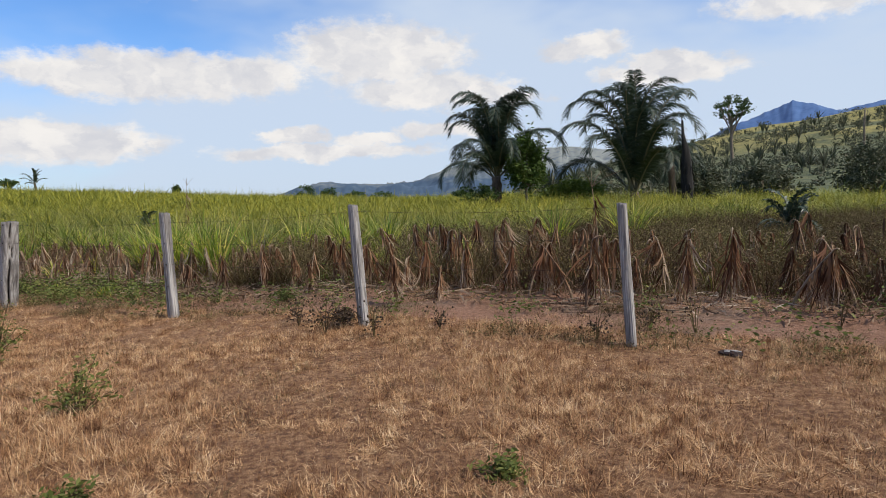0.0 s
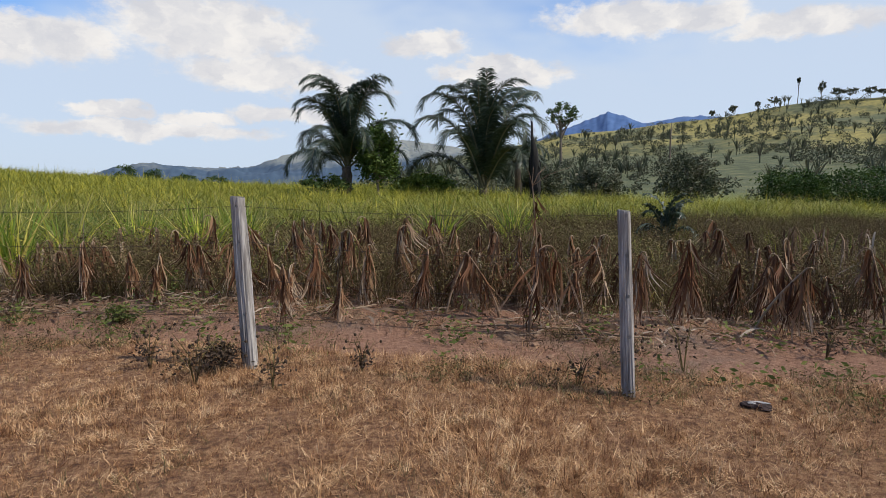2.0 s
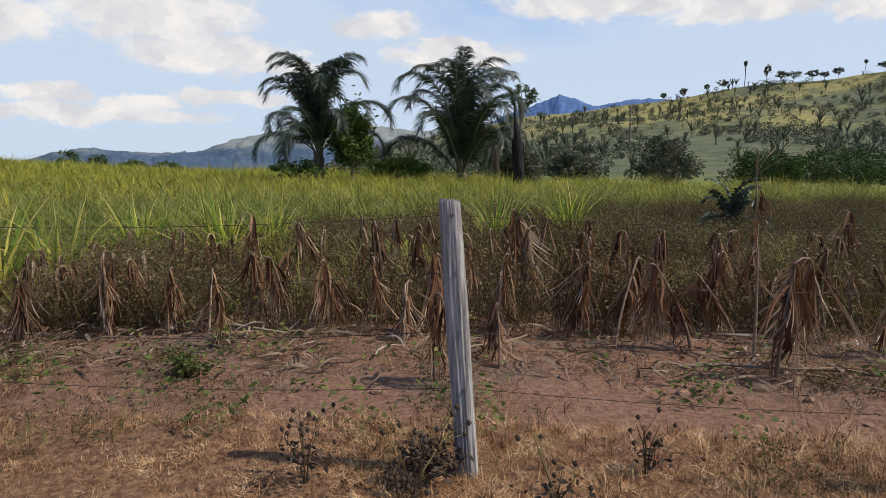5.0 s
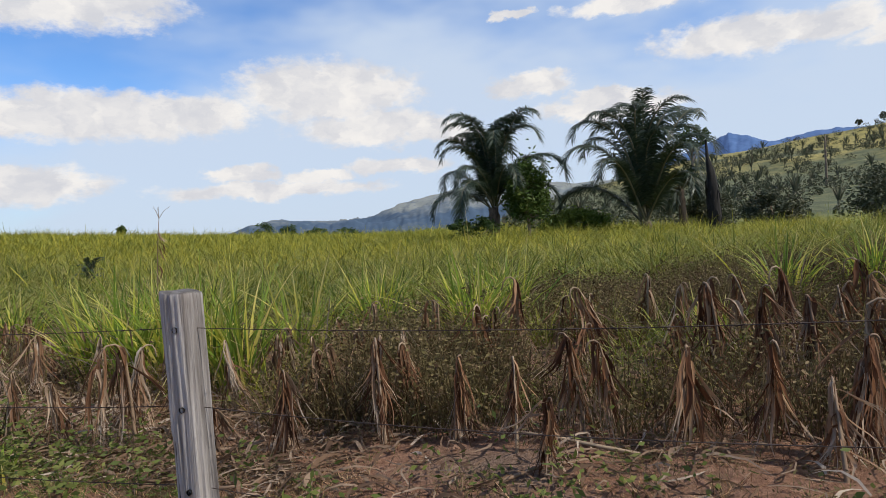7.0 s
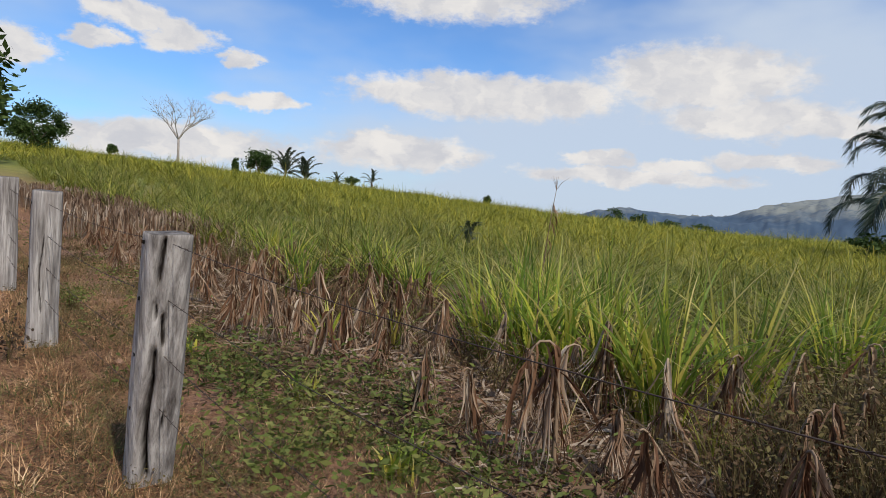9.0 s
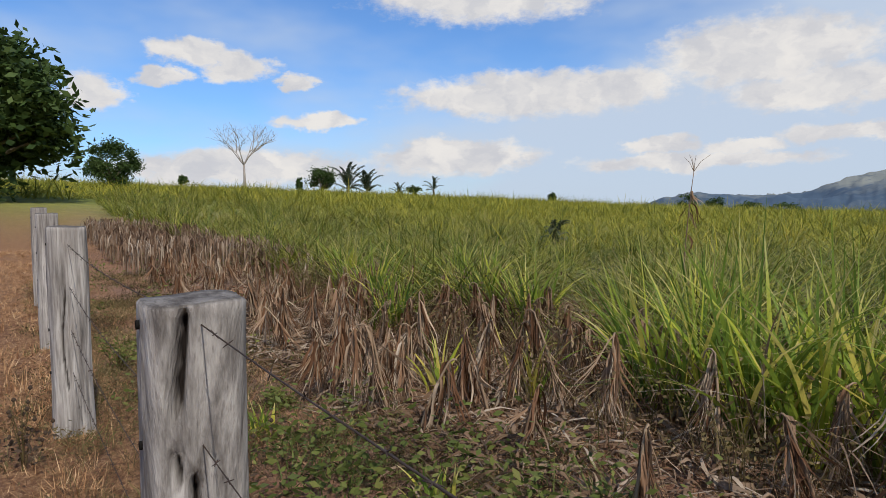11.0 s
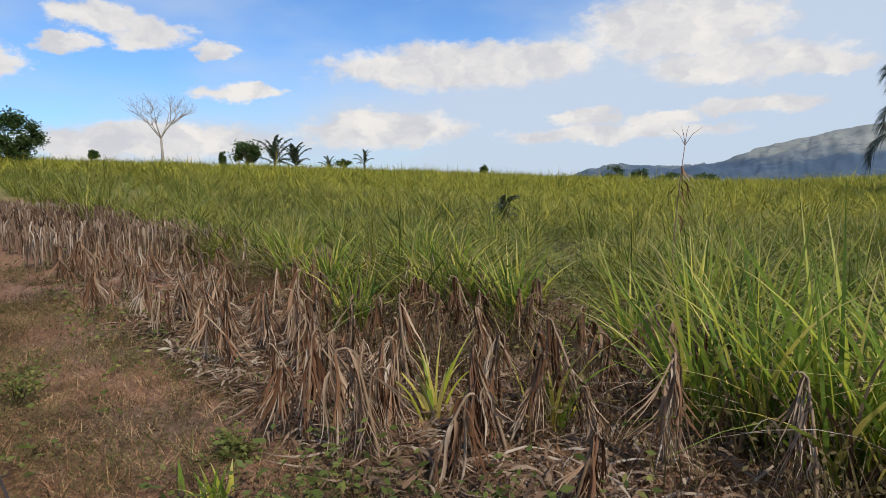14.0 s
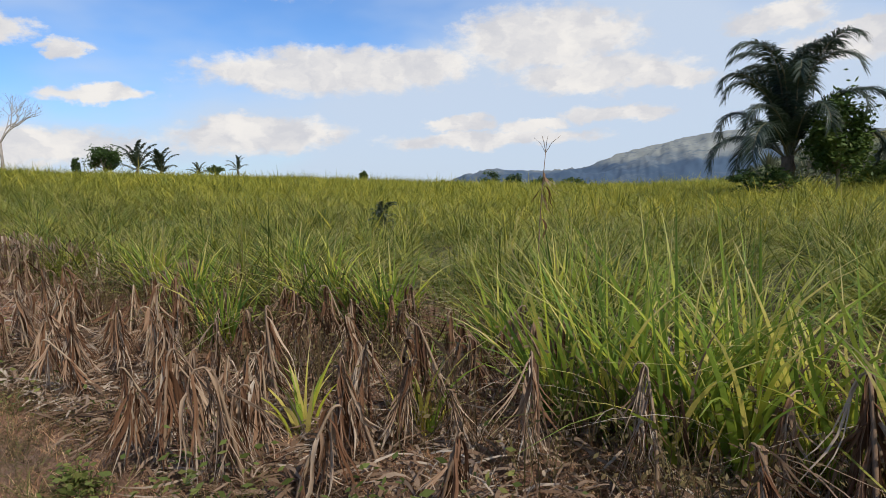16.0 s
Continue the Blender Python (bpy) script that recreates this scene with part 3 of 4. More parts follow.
keep = field_noise(x, y, 1.3, 41) + .6 * field_noise(x, y, 3.5, 42) > .12
stuff("dry_grass", "dark brown withered tufts in the dry pasture", "grass", tufts(x[keep], y[keep], 16, .05, .07, .008, .9, .2, 1, .6), M["weed"])
# sparse dry grass on the strip behind the fence
n = 8200
s, d = np.where(rng.uniform(0, 1, n) < .55, rng.uniform(6, 18, n), rng.uniform(-9, 30, n)), rng.uniform(-.3, 3.2, n)
x, y = fence_xy(s, d)
keep = (field_noise(x, y, .7, 2) > -.02) | ((s > 7) & (field_noise(x, y, .9, 12) > -.08))
half = keep & (rng.uniform(0, 1, n) < .58)
stuff("dry_grass", "sparse straw-brown dry grass on reddish soil", "grass", tufts(x[keep & ~half], y[keep & ~half], 15, .07, .11, .0075, .6, .4, 1, .6), M["straw"])
stuff("dry_grass", "dark withered grass on the soil behind the fence", "grass", tufts(x[half], y[half], 15, .07, .13, .0075, .5, .4, 1, .6), M["weed"])

# the tall green field: near, middle and far
n = 4600
s = np.where(rng.uniform(0, 1, n) < .8, rng.uniform(-14, 34, n), rng.uniform(34, 64, n))
d = green_edge(s) + 14 * rng.uniform(0, 1, n) ** 1.1 - .7
x, y = fence_xy(s, d)
keep = field_noise(x, y, .7, 1) + .5 * field_noise(x, y, 1.9, 3) + rng.uniform(-.2, .25, n) > .0
x, y = x[keep], y[keep]
hh = .92 + .5 * field_noise(x, y, .6, 6) + rng.uniform(-.28, .22, len(x))
stuff("tall_grass", "tall yellow-green field grass growing in clumps", "grass", tufts(x, y, 40, .10, hh, .026, .42, .62, 4, .45), M["green_blade"])
n = 9000
a, r = rng.uniform(-80, 62, n), np.sqrt(rng.uniform(17 ** 2, 60 ** 2, n))
x, y = -3 + r * np.sin(np.radians(a)), 7 + r * np.cos(np.radians(a))
sf, df = (x - P4[0]) * ALONG[0] + (y - P4[1]) * ALONG[1], (x - P4[0]) * BEYOND[0] + (y - P4[1]) * BEYOND[1]
keep = (df > np.maximum(10, green_edge(sf) + field_noise(x, y, .3, 8) * 2)) & ((a < 35) | (r < 48)) & (field_noise(x, y, .4, 1) + .7 * field_noise(x, y, 1.1, 2) > -.12)
x, y = x[keep], y[keep]
hh = .98 + .5 * field_noise(x, y, .5, 6) + rng.uniform(-.28, .28, len(x))
stuff("tall_grass", "tall yellow-green grass across the open field", "grass", tufts(x, y, 22, .15, hh, .042, .5, .7, 3, .5), M["far_blade"])
n = 13000
a, r = rng.uniform(-84, 8, n), np.sqrt(rng.uniform(56 ** 2, 127 ** 2, n))
x, y = -1 + r * np.sin(np.radians(a)), 4 + r * np.cos(np.radians(a))
hh = 1.15 + .7 * field_noise(x, y, .2, 6) + rng.uniform(-.35, .4, n)
stuff("tall_grass", "distant grass along the crest of the field", "grass", tufts(x, y, 9, .3, hh, .09, .5, .55, 2, .5), M["far_blade"])

# brown weeds between the corn and the green field
n = 5400
s = np.where(rng.uniform(0, 1, n) < .96, rng.uniform(-12, 7.5, n), rng.uniform(7, 18, n))
d = 2.6 + (green_edge(s) + .8 - 2.6) * rng.uniform(0, 1, n)
x, y = fence_xy(s, d)
keep = field_noise(x, y, .5, 3) > -.22
x, y = x[keep], y[keep]
keep = np.array([min((px - q[0]) ** 2 + (py - q[1]) ** 2 for q in ((-2.0, 13.6), (.4, 12.4))) > .6 for px, py in zip(x, y)])
x, y = x[keep], y[keep]
hh = .56 + .28 * field_noise(x, y, .6, 5)
wv = tufts(x, y, 22, .13, hh, .008, .22, .15, 3, .45)
tw = wv[0].reshape(-1, 4, 2, 3)[:, 1:].mean(2).reshape(-1, 3)
tw = tw[rng.uniform(0, 1, len(tw)) < .8]
stuff("dry_weeds", "brown and olive withered weeds among the corn", "weeds", joined([wv, card_leaves(tw + rng.normal(0, .03, tw.shape), .022)]), M["weed"])

n = 420
s = rng.uniform(-9, 9, n)
d = 3.2 + (green_edge(s) - 2.8) * rng.uniform(0, 1, n)
x, y = fence_xy(s, d)
keep = field_noise(x, y, .6, 14) > -.05
x, y = x[keep], y[keep]
stuff("green_tufts", "scattered green grass tufts among the brown weeds", "grass", tufts(x, y, 26, .10, .6 + .25 * field_noise(x, y, .8, 15), .016, .3, .45, 3, .4), M["green_blade"])

# low green weeds by the fence
n = 150
s, d = np.concatenate([rng.normal(9.2, 1.1, n), rng.uniform(-6, 22, 140)]), np.concatenate([rng.normal(1.15, .4, n), rng.uniform(.1, 2, 140)])
x, y = fence_xy(s, d)
cl = np.repeat(np.stack([x, y, land(x, y)], -1), 26, 0)
cl = cl + rng.normal(0, 1, cl.shape) * np.array([.09, .09, 0]) + np.array([0, 0, 1]) * (np.abs(rng.normal(0, .15, len(cl))) + .02)[:, None]
stuff("green_weeds", "low leafy green weeds under the fence", "weeds", joined([card_leaves(cl, .028, .3), tufts(x[:n // 2], y[:n // 2], 14, .08, .24, .009, .5, .5, 3, .4)]), M["green_weed"])

# withered weeds and sprouting grass on the open soil beside the corn
n = 3400
s = np.where(rng.uniform(0, 1, n) < .5, rng.uniform(8.5, 21, n), rng.uniform(-7, 8.5, n))
d = np.where(s > 8.5, rng.uniform(-.6, 1.7, n), rng.uniform(-.2, 3.0, n))
x, y = fence_xy(s, d)
keep = field_noise(x, y, 1.1, 21) > np.where(s > 8.5, -.12, .02)
x, y = x[keep], y[keep]
half = rng.uniform(0, 1, len(x)) < .62
wv = tufts(x[half], y[half], 11, .07, .13, .005, .5, .3, 3, .6)
tw = wv[0].reshape(-1, 4, 2, 3)[:, 1:].mean(2).reshape(-1, 3)
stuff("dry_weeds", "thin brown weeds on the soil beside the corn", "weeds", joined([wv, card_leaves(tw + rng.normal(0, .015, tw.shape), .012)]), M["weed"])
stuff("green_tufts", "sparse green grass sprouting on the soil", "grass", tufts(x[~half], y[~half], 12, .06, .12, .006, .7, .5, 2, .6), M["green_weed"])

# fallen corn leaves on the soil
n = 11000
s, d = np.where(rng.uniform(0, 1, n) < .5, rng.uniform(6.5, 16, n), rng.uniform(-10, 20, n)), 1.35 + np.abs(rng.normal(0, 2.0, n))
x, y = fence_xy(s, d)
base = np.stack([x, y, land(x, y) + .012 + rng.uniform(0, .05, n)], -1)
t = np.linspace(0, 1, 5)[None]
ang, ln, cu = rng.uniform(0, 2 * np.pi, n)[:, None], rng.uniform(.12, .42, n)[:, None], rng.normal(0, 1.2, n)[:, None]
axis = np.stack([ln * t * np.cos(ang + cu * t), ln * t * np.sin(ang + cu * t), .07 * np.sin(t * 3.1) * rng.uniform(0, 1, n)[:, None]], -1)
side = np.stack([-np.sin(ang[:, 0]), np.cos(ang[:, 0]), rng.normal(0, .5, n)], -1)
stuff("corn_litter", "fallen dry corn leaves lying on the soil", "leaf litter", strips(base, axis, side, rng.uniform(.012, .034, n)), M["corn_stuff"])


# ---- green clumps that stand in the corn ----
def clump(x, y, count, height, spread, group="green grass clumps"):
    root = thing("grass_clump", "large tussock of arching yellow-green cane grass", "grass clump", group, at=(x, y, float(land(x, y))))
    for m in range(6):
        ox, oy = (spread * .5 * math.cos(m * 1.05), spread * .5 * math.sin(m * 1.05)) if m else (0.0, 0.0)
        dry = m == 5
        v, f, a = tufts(np.array([ox]), np.array([oy]), max(4, count // (7 if dry else 7)), spread * .8, height * (.8 if dry else 1), .026 if dry else .040, .34 if dry else .17, .6 if dry else .34, 7, .36)
        v[:, 2] -= float(land(0, 0))
        tagged(part("dry_sheaf" if dry else "leaf_sheaf", quads("leaf_sheaf", v, f, M["corn_stuff" if dry else "near_blade"], along=a), root, "withered straw-brown leaves" if dry else ""), kind="stuff")


CLUMPS = [
    (-6.4, 13.45, 90, 1.1, .13), (-6.05, 13.3, 100, 1.2, .14), (-5.7, 13.05, 100, 1.3, .14), (-5.35, 13.0, 90, 1.25, .14), (-4.85, 12.9, 80, 1.15, .13), (-4.5, 12.7, 100, 1.25, .15), (-5.2, 13.7, 100, 1.25, .16), (-4.0, 13.3, 100, 1.15, .16), (-7.0, 14.8, 100, .95, .16),
    (-9.2, 15.6, 150, .95, .16), (-8.3, 15.2, 130, .9, .15), (-2.0, 13.6, 200, 1.15, .2), (.4, 12.4, 170, .6, .24), (-8.0, 12.9, 26, .6, .08), (-9.9, 14.6, 110, .8, .15), (-3.2, 14.4, 160, 1.15, .18), (-1.4, 14.8, 160, 1.15, .18),
    (-7.2, 13.0, 28, .65, .07), (-6.9, 11.25, 40, .22, .09), (-8.4, 11.4, 50, .2, .12), (-5.6, 10.6, 60, .22, .12), (2.5, 14.8, 150, 1.15, .18), (4.4, 15.6, 150, 1.2, .2),
    (-11.0, 15.6, 120, .9, .16), (-12.5, 16.6, 130, 1.0, .16), (-6.6, 15.9, 150, 1.1, .18), (-10.3, 16.8, 130, 1.0, .18)]
for cx, cy, cnt, ch, sp in CLUMPS:
    clump(cx, cy, cnt, ch, sp)


# ---- withered corn ----
def corn_leaf_mesh(length, width, out, sag, curl, seed):
    """One long dry leaf that springs out from the stalk and hangs down, folded along its rib."""
    g = np.random.default_rng(seed)
    k = 8
    t = np.linspace(0, 1, k)
    x = out * (1 - np.exp(-t * 6)) + g.normal(0, .05) * t + .018 * np.sin(t * 7 + seed) * t
    z = sag[0] * np.sin(np.minimum(t * 6, math.pi)) - length * np.maximum(0, t - .05)
    yv = curl * t ** 2 + .022 * np.sin(t * 8 + seed * 2) * t
    w = width * np.clip(1 - t ** 2.6, .1, 1) * (.55 + .45 * np.minimum(1, t * 4)) * (1 + .25 * np.sin(t * 9 + seed))
    tw = curl * 5 * t + g.uniform(-1.2, 1.2)
    cs, sn = np.cos(tw), np.sin(tw)
    mid = np.stack([x, yv, z], -1)
    sd = np.stack([sn * .8, cs, np.zeros(k)], -1)
    fold = np.stack([cs * .5, -sn * .5, np.zeros(k)], -1)
    ribbons, faces, shares = [], [], []
    split = np.clip(t - .3, 0, None)[:, None] * np.array([g.normal(0, .08), g.normal(0, .09), g.uniform(0, .12)])
    for m, (wid, off) in enumerate(((1.0, 0), (.6, 1), (.5, -.9))):
        q, half = mid + split * off, w[:, None] * wid / 2
        ribbons.append(np.stack([q - sd * half + fold * half, q, q + sd * half + fold * half], 1))
        i = np.arange(k - 1) * 3 + m * k * 3
        faces += [np.stack([i, i + 1, i + 4, i + 3], -1), np.stack([i + 1, i + 2, i + 5, i + 4], -1)]
        shares.append(np.repeat(t, 3))
    return quads("dry_leaf", np.concatenate([q.reshape(-1, 3) for q in ribbons]), np.concatenate(faces), M["corn_leaf"], along=np.concatenate(shares), smooth=True)


LEAVES = [corn_leaf_mesh(rng.uniform(.36, .72), rng.uniform(.016, .042), rng.uniform(.01, .06), (rng.uniform(.0, .03),), rng.normal(0, .06), k) for k in range(22)]


def corn_plant(seed, label, leaves, tall, lean, arch):
    """A snapped stalk with its leaves hanging round it; arch: how far the broken top hangs over."""
    g = np.random.default_rng(seed)
    root = thing("corn_plant", label, "corn plant", "withered corn plants")
    th = g.uniform(0, 2 * math.pi)
    ux, uy = math.cos(th), math.sin(th)

    def along(u):
        if u < .7:
            out, up = lean * (u / .7) ** 1.5, tall * u / .7
        else:
            w = (u - .7) / .3
            out, up = lean + arch * math.sin(w * 1.5), tall + arch * .3 * math.sin(w * 3.1) - arch * .75 * w * w
        return np.array([ux * out, uy * out, up - .04])

    v, f, a = tube([along(u) for u in np.linspace(0, 1, 14)], np.linspace(.013, .005, 14), 6)
    part("stalk", quads("stalk", v, f, M["corn_stalk"], along=a), root, "broken dry stalk")
    for m in range(leaves):
        u = 1 - .68 * (m / leaves) ** 1.3 if arch > .12 else .72 - .42 * (m / leaves) ** 1.7
        q = along(u)
        ob = part("dry_leaf", LEAVES[int(g.integers(len(LEAVES)))], root)
        sc = g.uniform(.7, 1.1) * min(1, (q[2] + .1) / .62)
        stray = m % 7 == 6
        ob.matrix_basis = Matrix.LocRotScale(q, Euler((g.normal(0, .10), g.normal(0, .12) - (.6 if stray else 0), g.uniform(0, 2 * math.pi))), (g.uniform(.5, 1.1), g.uniform(.8, 1.2), sc))
    return root


corn_labels = ["withered brown corn plant with hanging dry leaves", "bent dry corn plant with a broken top", "dead corn stalk sheathed in drooping papery leaves"]
MODELS = [corn_plant(100 + k, corn_labels[0 if ar < .06 else 1 if ar > .1 else 2], nl, hgt, le, ar) for k, (nl, hgt, le, ar) in enumerate((
    (20, .66, .06, .05), (18, .62, .22, .06), (19, .72, .10, .11), (21, .56, .12, .03), (18, .70, .16, .08), (19, .60, .30, .05), (19, .66, .06, .13), (16, .48, .2, .06)))]


def corn_front(s):
    return np.interp(s, [-8, -3, -1.3, .5, 3, 5.5, 7, 9, 12, 14, 16.5, 19, 24, 34], [3, 2.7, 2.0, 2.3, 2.4, 2.3, 2.2, 1.65, 1.5, 1.7, 1.3, 1.05, .8, .6])


def corn_back(s):
    return np.interp(s, [-8, 3, 7, 9, 11, 13, 17, 24, 34], [6.2, 5.8, 5.0, 3.3, 3.9, 4.6, 4.7, 3.6, 2.2])


# the plants nearest the fence, in distance along it and beyond it
corn_near = [(5.8, 2.5), (5.3, 2.3), (4.9, 2.6), (5.1, 2.1), (4.65, 2.6), (4.5, 3.9), (3.15, 1.3), (2.7, 1.6), (2.8, 2.6), (2.5, 3.2), (1.1, 2.4), (.75, 1.6), (.2, 3.2), (-.1, 2.7), (-.6, 3), (-1.1, 2.7), (-1.4, 2), (3.5, 2.1), (9.2, 1.65), (6.3, 2.4), (4.2, 2.8), (2.1, 2.6), (-.3, 2.2), (-2.1, 2.5),
             (8.65, 1.8), (7.5, 2.3), (7.0, 2.2), (7.35, 2.8), (8.0, 2.2), (12.2, 1.53), (11.85, 1.47), (11.65, 1.98), (11.0, 1.72), (11.2, 2.15), (12.5, 2.2), (12.1, 3.1), (11.6, 3.3), (11.45, 3.5), (13.5, 1.78), (16.5, 1.2), (14, 1.75), (10.3, 2.0)]
corn_spots = [tuple(float(q) for q in fence_xy(a, b)) for a, b in corn_near]
g = np.random.default_rng(11)
taken = np.array(corn_near)
fill = []
for _ in range(5200):
    ss = g.uniform(-9, 30)
    lo, hi = float(corn_front(ss)), float(corn_back(ss))
    dd = lo + (hi - lo) * g.uniform(0, 1)
    thin = noise.noise((ss * .8, dd * 1.1, 4.0))
    if thin < (-.15 if ss > 7.5 else -.1) or (8.6 < ss < 10.9 and dd < 2.7):
        continue
    if np.min(np.hypot(taken[:, 0] - ss, taken[:, 1] - dd)) < (.25 if ss > 10 else .30 if ss > 7.5 else .38) * g.uniform(.85, 1.3):
        continue
    px, py = (float(q) for q in fence_xy(ss, dd))
    if any((px - q[0]) ** 2 + (py - q[1]) ** 2 < (.16 if q[3] > .8 else .03) for q in CLUMPS):
        continue
    taken = np.append(taken, [[ss, dd]], 0)
    fill.append((px, py))
corn_spots += sorted(fill, key=lambda q: math.hypot(q[0] + 5.5, q[1] - 8.8))
for k, (cx, cy) in enumerate(corn_spots[:285]):
    m = Matrix.LocRotScale((cx, cy, float(land(cx, cy))), Euler((g.normal(0, .10), g.normal(0, .10), g.uniform(0, 6.28))), None)
    sc = g.uniform(.8, 1.12) * (1.24 if cx > -3 else 1.15 if cx > -5 else .92 if cx < -8.5 else 1)
    if k < len(MODELS):
        MODELS[k].matrix_basis = m
    else:
        copy_thing(MODELS[int(g.integers(len(MODELS)))], m).scale = (sc, sc, sc)
rest = np.repeat(np.array(corn_spots[285:]), 26, 0)
n = len(rest)
ang, drop = rng.uniform(0, 6.28, n), rng.uniform(.3, .65, n)
base = np.stack([rest[:, 0], rest[:, 1], land(rest[:, 0], rest[:, 1]) + rng.uniform(.4, .7, n) * np.where(rest[:, 0] > -3, 1.2, 1)], -1)
base[:, :2] += rng.normal(0, .05, (n, 2))
t = np.linspace(0, 1, 5)[None]
reach = np.abs(rng.normal(.06, .07, n))[:, None] * (1 - np.exp(-4 * t)) + rng.normal(0, .06, (n, 1)) * t
axis = np.stack([reach * np.cos(ang)[:, None], reach * np.sin(ang)[:, None], .03 * np.sin(t * 6) - np.minimum(drop, base[:, 2] - land(base[:, 0], base[:, 1]))[:, None] * t], -1)
stuff("dry_corn", "further withered brown corn plants in rows", "corn", strips(base, axis, np.stack([-np.sin(ang), np.cos(ang), 0 * ang], -1), rng.uniform(.02, .04, n)), M["corn_stuff"])


# ---- palms ----
def frond_mesh(length, start, end, leaflet, pairs, seed, width, late=2.0):
    """A feather leaf: a rib that arches from its start angle to its end angle, with two rows of hanging leaflets."""
    g = np.random.default_rng(seed)
    t = np.linspace(0, 1, 20)
    th = np.radians(start + (end - start) * t ** late)
    step = length / 19
    rib = np.stack([np.cumsum(np.cos(th)) * step, .02 * length * np.sin(t * 3 + seed), np.cumsum(np.sin(th)) * step], -1)
    v, f, a = tube(rib, np.linspace(.011, .0018, 20) * length, 5)
    u = np.linspace(.12, 1, pairs)
    p = np.stack([np.interp(u, t, rib[:, i]) for i in range(3)], -1)
    tang = np.gradient(p, axis=0)
    tang /= np.linalg.norm(tang, axis=1, keepdims=True)
    up = np.cross(tang, np.array([0, 1.0, 0]))
    up *= -1 if up[len(up) // 3, 2] < 0 else 1
    ll = leaflet * np.sin(np.clip(u * .84 + .12, 0, 1) * math.pi) ** .4 * g.uniform(.8, 1.15, pairs)
    chunks = []
    for sgn in (1, -1):
        d0 = tang * .8 + np.array([0, sgn * .7, 0]) + up * g.uniform(.15, .55, (pairs, 1)) + g.normal(0, .12, (pairs, 3))
        d0 /= np.linalg.norm(d0, axis=1, keepdims=True)
        tt = np.linspace(0, 1, 4)[None, :, None]
        axis = d0[:, None] * tt * ll[:, None, None] + np.array([0, 0, -1.0]) * tt ** 2 * ll[:, None, None] * .6
        chunks.append(strips(p, axis, tang + g.normal(0, .2, (pairs, 3)), np.full(pairs, width), 2.2))
    lv, lf, la = joined(chunks)
    return quads("rib", v, f, M["palm_rib"]), quads("leaf_fringe", lv, lf, M["palm_leaf"])


def palm(name, label, x, y, height, trunk_h, trunk_r, count, length, seed, droopy=.5, group="tall palms", pairs=70, spread=1.0, arcs=None, leaflet=.19):
    g = np.random.default_rng(seed)
    root = thing(name, label, "palm", group, at=(x, y, float(land(x, y))))
    k = 9
    pts = [(.12 * math.sin(u * 3 + seed), .1 * math.cos(u * 2 + seed), -.2 + (trunk_h + .2) * u) for u in np.linspace(0, 1, k)]
    v, f, a = tube(pts, trunk_r * (1.1 - .2 * np.linspace(0, 1, k) + .12 * np.sin(np.arange(k) * 2.4)), 12)
    part("trunk", quads("trunk", v, f, M["palm_bark"]), root, "rough brown palm trunk")
    arcs = arcs or ((90, 42 - 72 * droopy, 1.04, 2.5), (85, -5 - 80 * droopy, 1.0, 2.2), (70, -50 - 50 * droopy, .92, 1.9), (42, -75 - 30 * droopy, .8, 1.6))
    kinds = [frond_mesh(length * q, st, en, length * leaflet, pairs, seed + m, length * .75 / pairs * 2.1, late) for m, (st, en, q, late) in enumerate(arcs)]
    for m in range(count):
        u = m / count
        tier = 0 if u < .36 else 1 if u < .58 else 2 if u < .82 else 3
        ribs, lfs = kinds[tier]
        ob = part("frond", ribs, root, "arching feather frond")
        tilt = g.normal(0, .09)
        ob.matrix_basis = Matrix.LocRotScale((pts[-1][0], pts[-1][1], trunk_h - .25 * u), Euler((g.normal(0, .15), tilt, m * 2.39996 + g.normal(0, .25))), Vector((spread, spread, 1)) * g.uniform(.85, 1.1))
        part("leaf_fringe", lfs, ob, "dark green hanging leaflets")
    return root


palm("palm_tree", "tall dark-green feather palm overgrown by a leafy vine", 3.2, 52, 10, 2.4, .42, 30, 8.4, 31, pairs=200, leaflet=.15,
     arcs=((90, -35, .95, 3.8), (82, -75, .97, 3.2), (64, -92, .9, 2.4), (42, -92, .82, 2.0)))
palm("palm_tree", "tall upright dark-green feather palm in the field", 14.3, 51, 11, .9, .42, 25, 10.1, 57, pairs=200, leaflet=.14,
     arcs=((89, -30, 1.04, 3.6), (80, -65, 1.02, 3.4), (67, -80, .9, 3.0), (50, -85, .78, 2.6)))
palm("palm_tree", "small drooping palm beside the charred trunk", 18.0, 53, 6, 3.2, .3, 18, 3.9, 71, pairs=90, leaflet=.17,
     arcs=((72, -88, 1, 1.5), (58, -90, .95, 1.3), (42, -92, .95, 1.1), (26, -92, .9, .9)))
for nm, aa, dd, hh_, cc, ll in (("shrub_palm", -42.9, 110, 1.3, 14, 4.8), ("shrub_palm", -41.0, 112, .9, 14, 4.4), ("shrub_palm", -34.9, 118, 1.9, 10, 2.8), ("shrub_palm", -38.2, 113, .6, 10, 2.4)):
    px, py, pz = spot(aa, dd, (-6, 9.4))
    palm(nm, "small palm on the grassy crest of the field", px, py, 5, hh_, .2, cc, ll, int(dd + aa), .45, "palms on the crest", 44, leaflet=.17, arcs=((82, 25, 1, 2.2), (66, 0, 1, 2.2), (48, -20, .95, 2), (28, -25, .9, 1.8)))
palm("palm_seedling", "dark green young palm standing among brown weeds", 8.0, 15.1, 1.4, .35, .06, 14, 1.1, 91, .5, "young palms", 30)
